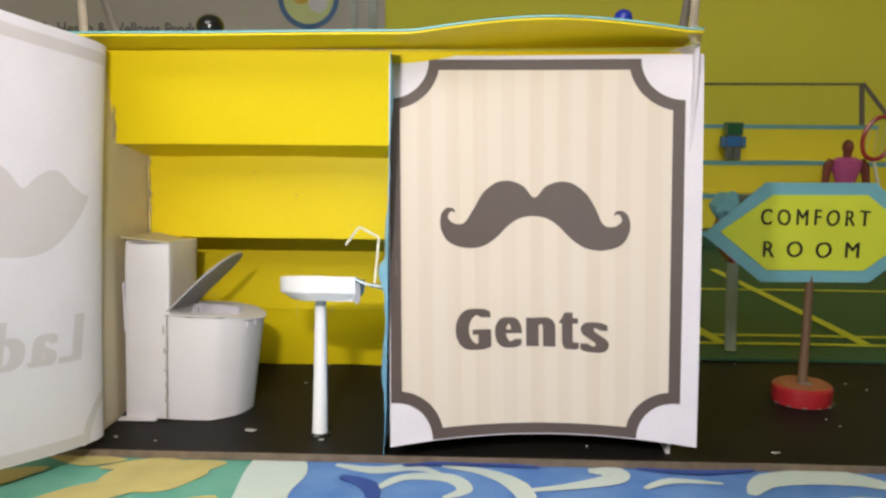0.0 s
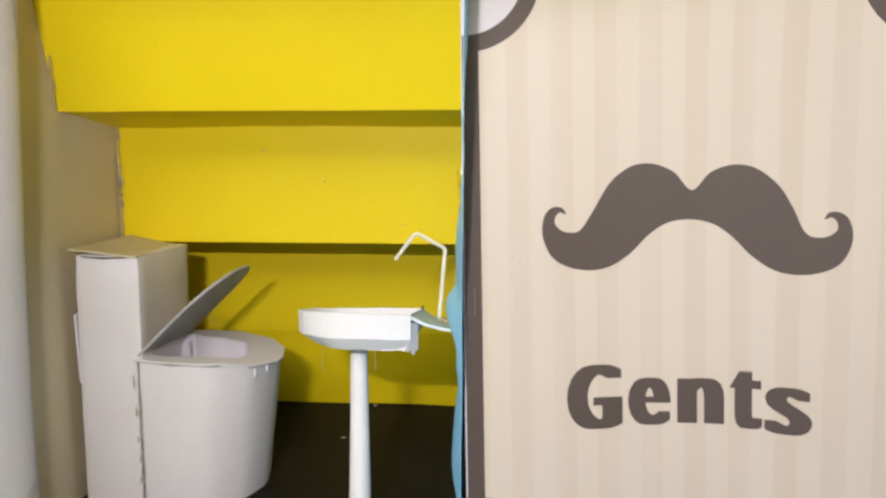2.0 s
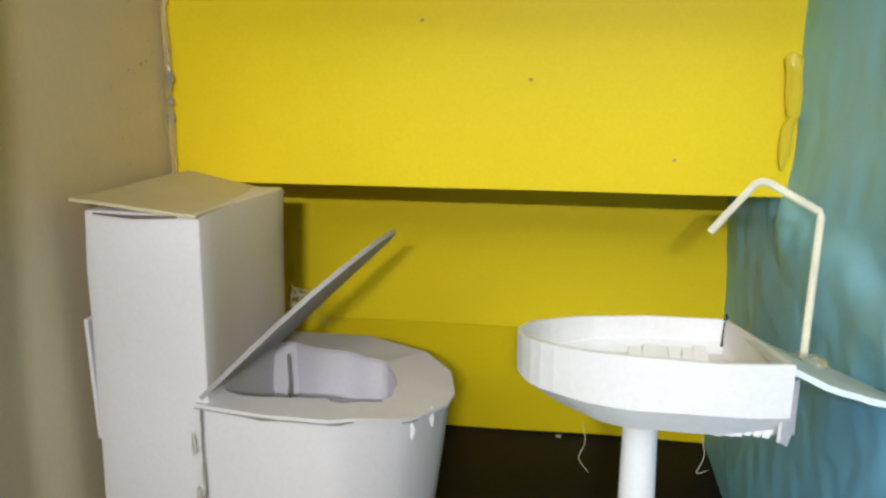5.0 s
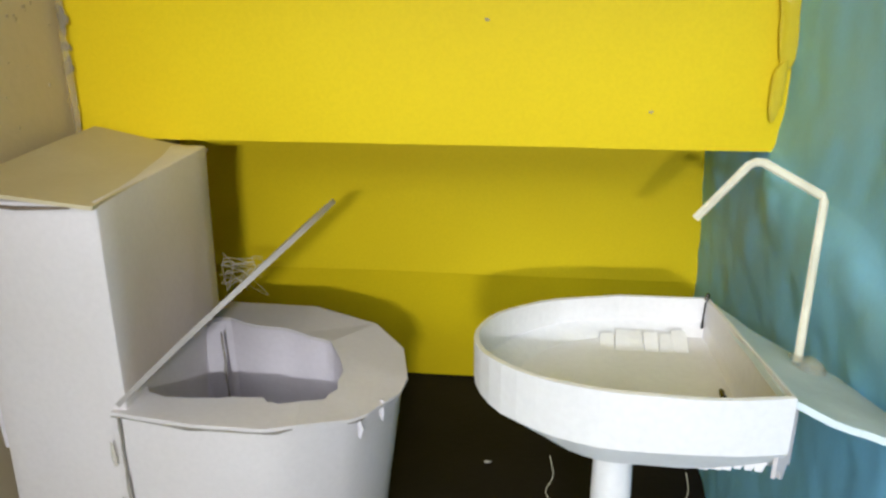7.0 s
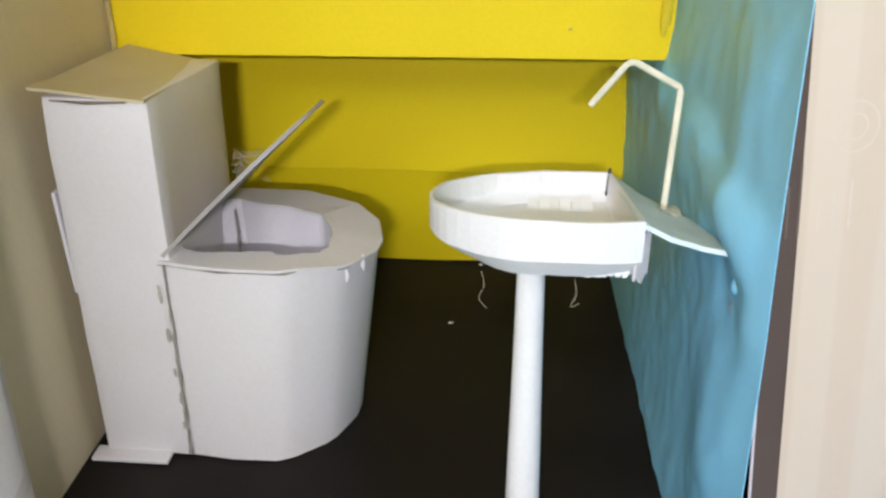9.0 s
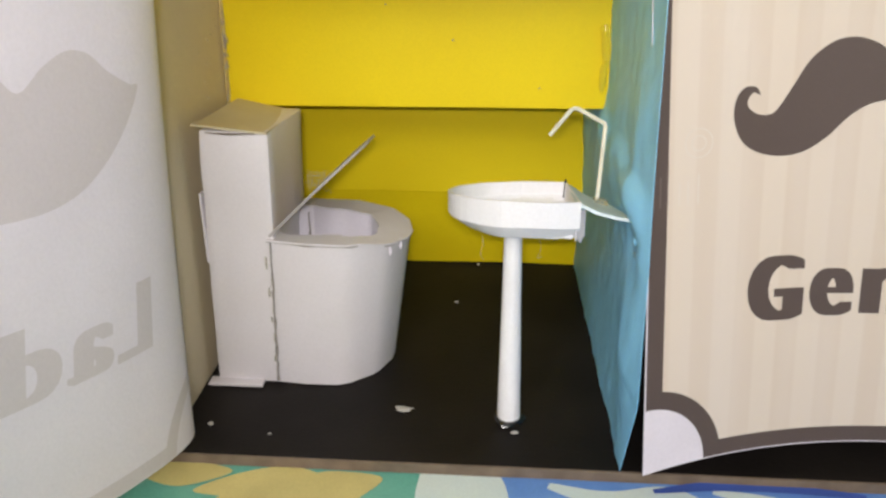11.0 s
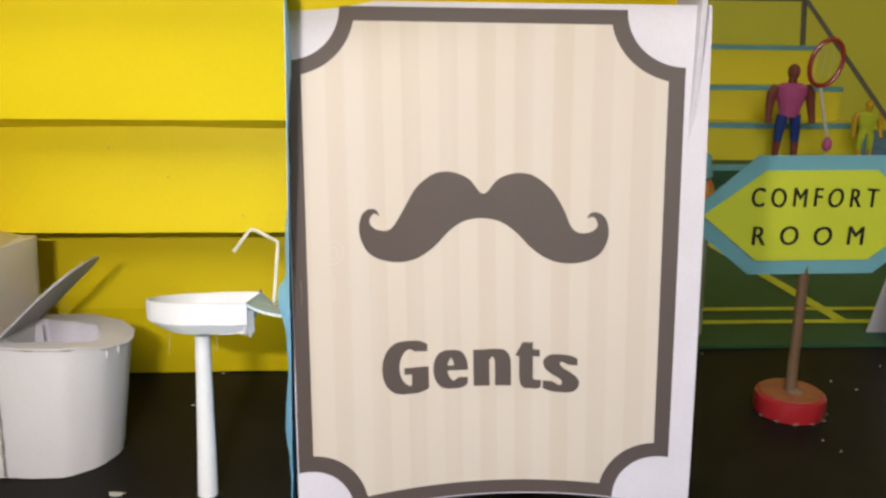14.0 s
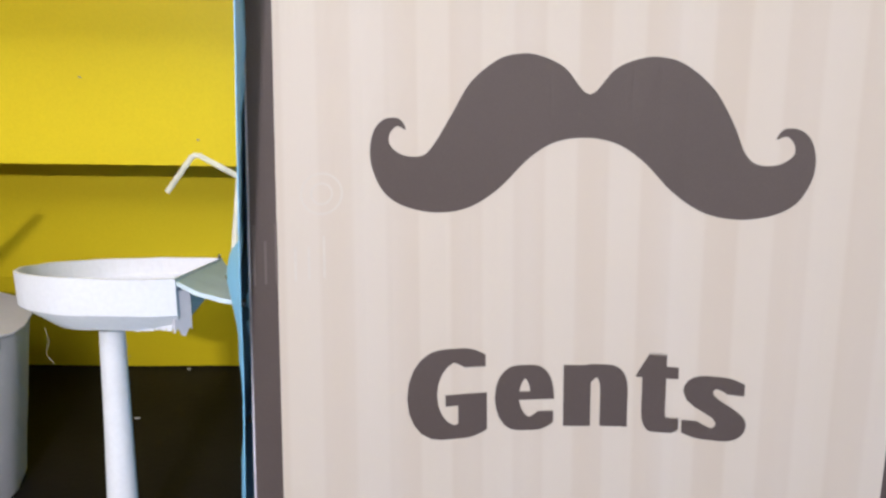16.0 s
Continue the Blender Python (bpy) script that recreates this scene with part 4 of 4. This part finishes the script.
part("side_shelf", sheet(shelf_warp, 10, 10, 0.0010), SHELF_SHADE, basin, "white card shelf joining the partition, bluish shade put into its colour", True)
part("torn_flap", sheet(lambda u, v: Vector((-0.0485 + 0.003 * u, 0.4760 + 0.004 * u, 0.0768 + 0.0105 * v - 0.001 * u + 0.0012 * math.sin(u * 9) * (1 - v))), 8, 6, 0.0006), TOILET_PAPER, basin, "torn grey paper flap")
tap = [(-0.0402, 0.5000, 0.0815), (-0.0395, 0.5025, 0.0900), (-0.0383, 0.5065, 0.1068), (-0.0386, 0.5068, 0.1076), (-0.0480, 0.5070, 0.1127), (-0.0492, 0.5070, 0.1128), (-0.0502, 0.5071, 0.1122), (-0.0572, 0.5078, 0.1028)]
part("tap", tube(tap, 0.00072, 6, 0.5), STRAW, basin, "bent cream straw tap")
part("corner_seam", tube([(-0.0498, 0.5276, 0.0778), (-0.0500, 0.5272, 0.0745), (-0.0502, 0.5268, 0.0705)], [0.0002, 0.0002, 0.0005], 5), BLACK_GLOSS, basin, "dark open corner seam")
part("corner_seam", blob((-0.0515, 0.4990, 0.0755), (0.0006, 0.0016, 0.0003), 2.0, 0.6), BLACK_GLOSS, basin)
part("glue_drop", blob((-0.0390, 0.4990, 0.0818), (0.0032, 0.0026, 0.0011), 3.0, 0.6), GLUE, basin)
part("glue_drop", blob((-0.0495, 0.5280, 0.0785), (0.0005, 0.0004, 0.0008), 3.7, 0.6), BLACK_GLOSS, basin)
for k, (x, y) in enumerate(((-0.0795, 0.478), (-0.0605, 0.476))):
    pts = [(x, y, 0.077), (x + 0.0006, y, 0.0735), (x - 0.0004, y, 0.0705), (x + 0.0012, y, 0.068 + 0.003 * k)]
    part("loose_thread", tube(smooth_line(pts, 4, False), 0.00005, 4), THREAD, basin)

# ---- comfort room sign ----
sign = thing("direction_sign", "lime and blue card sign on a stick in red cap", "sign")
SX, SZ, SY = 0.2255, 0.1055, 0.562
hexa = [(-0.0695, -0.0015), (-0.033, 0.031), (0.033, 0.0315), (0.0695, 0.0), (0.0335, -0.0300), (-0.0325, -0.0305)]
part("backing", prism([(SX + x, SZ + z) for x, z in hexa], SY, SY + 0.0009, "y"), SIGN_BLUE, sign, "dusty blue card backing")
inner = [(-0.0590, 0.0005), (-0.0285, 0.0235), (0.0285, 0.0240), (0.0590, 0.0005), (0.0295, -0.0225), (-0.0295, -0.0230)]
part("face", prism([(SX + x, SZ + z) for x, z in inner], SY - 0.0007, SY - 0.0001, "y"), LIME, sign, "lime green card face")
for words, x0, x1, z0, h in (("COMFORT", -0.0350, 0.0305, 0.0050, 0.0098), ("ROOM", -0.0325, 0.0255, -0.0148, 0.0098)):
    for n_, shift in enumerate((-0.00022, 0.0, 0.00022)):
        bm = text_mesh(words, 0.016, 0.0, 1.5 if len(words) > 5 else 2.1)
        xs, ys = [v.co.x for v in bm.verts], [v.co.y for v in bm.verts]
        for v in bm.verts:
            kx = (v.co.x - min(xs)) / (max(xs) - min(xs))
            v.co = Vector((SX + x0 + shift + (x1 - x0) * kx, SY - 0.0010 - 0.00006 * n_, SZ + z0 + h * (v.co.y - min(ys)) / (max(ys) - min(ys)) + 0.0007 * noise.noise(Vector((kx * 9, 0, z0 * 900)))))
        part("lettering", bm, MARKER, sign, "black marker capital letters")
part("stick", tube([(0.2210, 0.5575, 0.010), (0.2230, 0.5622, 0.045), (0.2250, 0.5668, 0.11)], [0.0030, 0.0027, 0.0026], 12), STICK, sign, "round brown wooden stick", True)
bm = bmesh.new()
prof = [(0.0, 0.0118), (0.0135, 0.0118), (0.0165, 0.0116), (0.0178, 0.0106), (0.0182, 0.009), (0.0182, 0.002), (0.0178, 0.0004), (0.0, 0.0004)]
n = 40
ringv = [[bm.verts.new((0.2215 + r * math.cos(2 * math.pi * k / n), 0.558 + r * math.sin(2 * math.pi * k / n), z)) for k in range(n)] for r, z in prof[1:-1]]
for r0, r1 in zip(ringv, ringv[1:]):
    for k in range(n):
        bm.faces.new((r0[k], r0[(k + 1) % n], r1[(k + 1) % n], r1[k]))
bm.faces.new(ringv[0])
bm.faces.new(ringv[-1])
part("cap", bm, RED_PLASTIC, sign, "glossy red plastic bottle cap", True)
part("cap_liner", tube([(0.2215, 0.558, 0.0112), (0.2215, 0.558, 0.0122)], [0.0158, 0.0156], 32), CAP_LINER, sign, "rusty orange worn top")
part("glue_drop", blob((0.2215, 0.5545, 0.0127), (0.004, 0.0036, 0.0010), 1.4, 0.5), GLUE, sign)
for k in range(6):
    a = radians(200 + 28 * k)
    part("glue_drop", blob((0.2215 + 0.0186 * math.cos(a), 0.558 + 0.0186 * math.sin(a), 0.001), (0.0013, 0.0009, 0.0006), k, 0.5), GLUE, sign)

# ---- far stand, right ----
far = thing("far_stand", "yellow stepped card grandstand edged with blue paper", "grandstand")
for k in range(4):
    y, z, h = 1.20 + 0.05 * k, (0.003, 0.022, 0.069, 0.113)[k], (0.019, 0.047, 0.044, 0.051)[k]
    part("step", box(0.20, 0.645 - 0.012 * k, y, 1.50, z, z + h), DARK_GREEN if k == 0 else YELLOW_STAND, far)
    bm = sheet(lambda u, v, y=y, z=z + h: Vector((u, y - 0.0012 + 0.014 * v, z + 0.0009 + 0.0012 * noise.noise(Vector((u * 9, 0, z * 50))))), 30, 3, 0.0058, 0.20, 0.648 - 0.012 * k)
    part("blue_edging", bm, SIGN_BLUE, far, "pale blue paper edging", True)
part("rail_stick", tube([(0.30, 1.42, 0.2265), (0.615, 1.42, 0.2280)], 0.0018, 8), GREY_STICK, far)
part("rail_stick", tube([(0.618, 1.42, 0.164), (0.613, 1.42, 0.2290)], 0.0042, 8, 0.6), GREY_STICK, far)
part("rail_stick", tube([(0.614, 1.418, 0.2290), (0.735, 1.27, 0.005)], 0.0034, 8, 0.6), GREY_STICK, far)

# toy figures: plain single shapes
def figure(name, label, x, y, z, h, top, legs, limb, head):
    """A toy figure of height h: one mesh with coloured faces."""
    torso = tube([(0, 0, 0.46), (0, 0, 0.54), (0, 0, 0.68), (0, 0, 0.77), (0, 0, 0.81)], [0.105, 0.115, 0.165, 0.175, 0.10], 14, 0.62)
    bits = [(torso, top)]
    for s in (-1, 1):
        bits += [(tube([(0.065 * s, 0, 0.48), (0.085 * s, 0, 0.36), (0.095 * s, 0, 0.20)], [0.062, 0.056, 0.042], 10), legs),
                 (tube([(0.095 * s, 0, 0.21), (0.10 * s, 0, 0.06), (0.10 * s, -0.01, 0.02), (0.105 * s, -0.05, 0.0)], [0.042, 0.036, 0.04, 0.03], 10), limb),
                 (tube([(0.16 * s, 0, 0.775), (0.205 * s, 0, 0.70), (0.225 * s, -0.01, 0.56), (0.235 * s, -0.04, 0.44), (0.235 * s, -0.05, 0.40)], [0.048, 0.055, 0.042, 0.034, 0.038], 10), limb)]
    bits += [(tube([(0, 0, 0.79), (0, -0.01, 0.87)], 0.045, 10), limb), (ball((0, -0.01, 0.925), (0.060, 0.075, 0.082)), head)]
    mats = []
    bm = bmesh.new()
    for b, m in bits:
        if m not in mats:
            mats.append(m)
        me = bpy.data.meshes.new("bit")
        b.to_mesh(me)
        b.free()
        n0 = len(bm.faces)
        bm.from_mesh(me)
        bm.faces.ensure_lookup_table()
        for f in bm.faces[n0:]:
            f.material_index = mats.index(m)
        bpy.data.meshes.remove(me)
    low = min(v.co.z for v in bm.verts)
    for v in bm.verts:
        v.co = (v.co - Vector((0, 0, low))) * h
    ob = tagged(part(name, bm, mats[0]), label, "toy figure", "toy figures")
    for m in mats[1:]:
        ob.data.materials.append(m)
    ob.location = (x, y, z)
    return ob


def block_figure(label, x, y, z, h, mats):
    """A toy of stacked blocks: legs, body with arms, head; one mesh."""
    bm = bmesh.new()
    blocks = ((-0.20, -0.01, 0.0, 0.34, 0), (0.01, 0.20, 0.0, 0.34, 0), (-0.21, 0.21, 0.34, 0.66, 1), (-0.33, -0.21, 0.32, 0.62, 1), (0.21, 0.33, 0.32, 0.62, 1), (-0.22, 0.22, 0.67, 1.0, 2))
    for a, b, lo, hi, m in blocks:
        d = 0.17 if m == 2 else 0.11
        made = bmesh.ops.create_cube(bm, size=1.0)["verts"]
        for v in made:
            v.co = Vector((x + h * (a + (b - a) * (v.co.x + 0.5)), y + h * d * 2 * v.co.y, z + h * (lo + (hi - lo) * (v.co.z + 0.5))))
        for f in {f for v in made for f in v.link_faces}:
            f.material_index = m
    ob = tagged(part("toy_figure", bevelled(bm, h * 0.02, 2, 50), mats[0]), label, "toy figure", "toy figures")
    for m in mats[1:]:
        ob.data.materials.append(m)


figure("toy_figure", "small toy figure in pink top and navy trousers", 0.516, 1.222, 0.0235, 0.120, PINK, NAVY, SKIN, SKIN)
figure("toy_figure", "small amber toy figure in lime top beside a stick", 0.620, 1.222, 0.0235, 0.078, LIME, LIME, AMBER, AMBER)
block_figure("tiny block toy figure in blue with green head on a step", 0.392, 1.322, 0.1145, 0.054, (SLATE, TOY_BLUE, TOY_GREEN))
block_figure("tiny block toy figure in grey on a low step", 0.382, 1.222, 0.0235, 0.048, (SLATE, SLATE, SLATE))
racket = thing("toy_racket", "toy racket with red oval hoop and pale handle", "toy racket")
hoop = [(0.548 + 0.020 * math.cos(a), 1.205, 0.150 + 0.028 * math.sin(a)) for a in np.linspace(0, 2 * math.pi, 33)]
hoop = [(p[0] + 0.16 * (p[2] - 0.15), p[1], p[2]) for p in hoop]
part("hoop", tube(hoop, 0.0030, 8), RED_PLASTIC, racket, "red plastic hoop", True)
part("handle", tube([(0.5440, 1.205, 0.122), (0.560, 1.205, 0.06)], 0.0022, 8), STRAW, racket)
part("grip", blob((0.561, 1.203, 0.050), (0.006, 0.006, 0.009), 1.0, 0.2), PINK, racket, "pink grip at the handle's end")
part("stand_foot", tube([(0.560, 1.205, 0.045), (0.562, 1.205, 0.023)], 0.0016, 8), STRAW, racket)
for k in range(4):
    part("string", tube([(0.533 + 0.01 * k, 1.205, 0.132), (0.537 + 0.01 * k, 1.205, 0.168)], 0.0004, 4), STRAW, racket)

# clear tube stand with a wrapped bundle
lolly = thing("wrapped_pole", "clear plastic tube stand topped by an orange and blue wrapped bundle", "pole")
part("tube", tube([(0.2090, 0.6690, 0.003), (0.2070, 0.669, 0.075)], 0.0046, 16), CLEAR, lolly, "clear plastic tube", True)
part("bundle", blob((0.2010, 0.668, 0.094), (0.012, 0.009, 0.022), 2.0, 0.4), ORANGE, lolly, "orange wrapped bundle", True)
part("top_wrap", blob((0.1995, 0.667, 0.112), (0.011, 0.009, 0.010), 5.0, 0.4), SIGN_BLUE, lolly, "crumpled blue wrapping", True)
part("bundle_tie", blob((0.2060, 0.667, 0.076), (0.0055, 0.0055, 0.006), 8.0, 0.3), ROSE_CARD, lolly)

tent = thing("folded_card", "white folded card standing like a tent on the court", "folded card")
bm = prism([(0.636, 0.0), (0.6372, 0.0), (0.6512, 0.056), (0.6700, 0.0), (0.6712, 0.0), (0.6520, 0.0585), (0.6506, 0.0585)], 0.326, 0.44, "x")
part("card", bm, WHITE_PAPER, tent)

# ---- left side: white building with a green roof ----
hall = thing("card_building", "white card building with a green overhanging roof", "model building")
part("front_wall", sheet(lambda u, v: Vector((u, 0.716 + 0.0015 * noise.noise(Vector((u * 12, v * 3, 0))), 0.14 * v)), 20, 8, 0.0015, -0.56, -0.20), WHITE_PAPER, hall, "", True)
part("green_flap", box(-0.352, -0.21, 0.7125, 0.7150, 0.0915, 0.1330, 0.0004), GREEN_CARD, hall, "green card flap")
part("yellow_trim", box(-0.56, -0.20, 0.7105, 0.7140, 0.1325, 0.1350), LIME_TAPE, hall)
part("roof_band", box(-0.56, -0.20, 0.709, 0.7125, 0.1345, 0.1680, 0.0005), PALE_GREEN, hall, "green card roof band")
part("roof", box(-0.56, -0.20, 0.7125, 0.90, 0.160, 0.1625), PALE_GREEN, hall)
part("back_wall", box(-0.56, -0.20, 0.90, 0.9015, 0.0, 0.162), WHITE_PAPER, hall)
part("diagonal_stick", tube([(-0.372, 0.700, 0.1720), (-0.300, 0.700, 0.1215), (-0.262, 0.700, 0.0950)], 0.0024, 8, 0.7), GREY_STICK, hall, "thin dark diagonal stick")
part("grey_gable", prism([(-0.42, 0.168), (-0.355, 0.168), (-0.42, 0.195)], 0.72, 0.723, "y"), POSTER, hall, "grey card gable")
part("rail_stick", tube([(-0.52, 0.90, 0.2280), (-0.400, 0.90, 0.2030)], 0.0015, 8), GREY_STICK, hall)
part("rail_stick", tube([(-0.401, 0.90, 0.2040), (-0.405, 0.90, 0.1600)], 0.0024, 8, 0.6), GREY_STICK, hall)
part("rail_stick", tube([(-0.400, 0.90, 0.2030), (-0.370, 0.90, 0.170)], 0.0018, 8, 0.6), GREY_STICK, hall)
box_red = thing("rose_panel", "rose red card panel standing on the base", "card panel")
part("panel", box(-0.34, -0.2655, 0.5195, 0.5225, 0.0, 0.104, 0.0006), ROSE_CARD, box_red)
part("panel_foot", box(-0.34, -0.2645, 0.5165, 0.5255, 0.0, 0.0025, 0.0006), WHITE_PAPER, box_red)
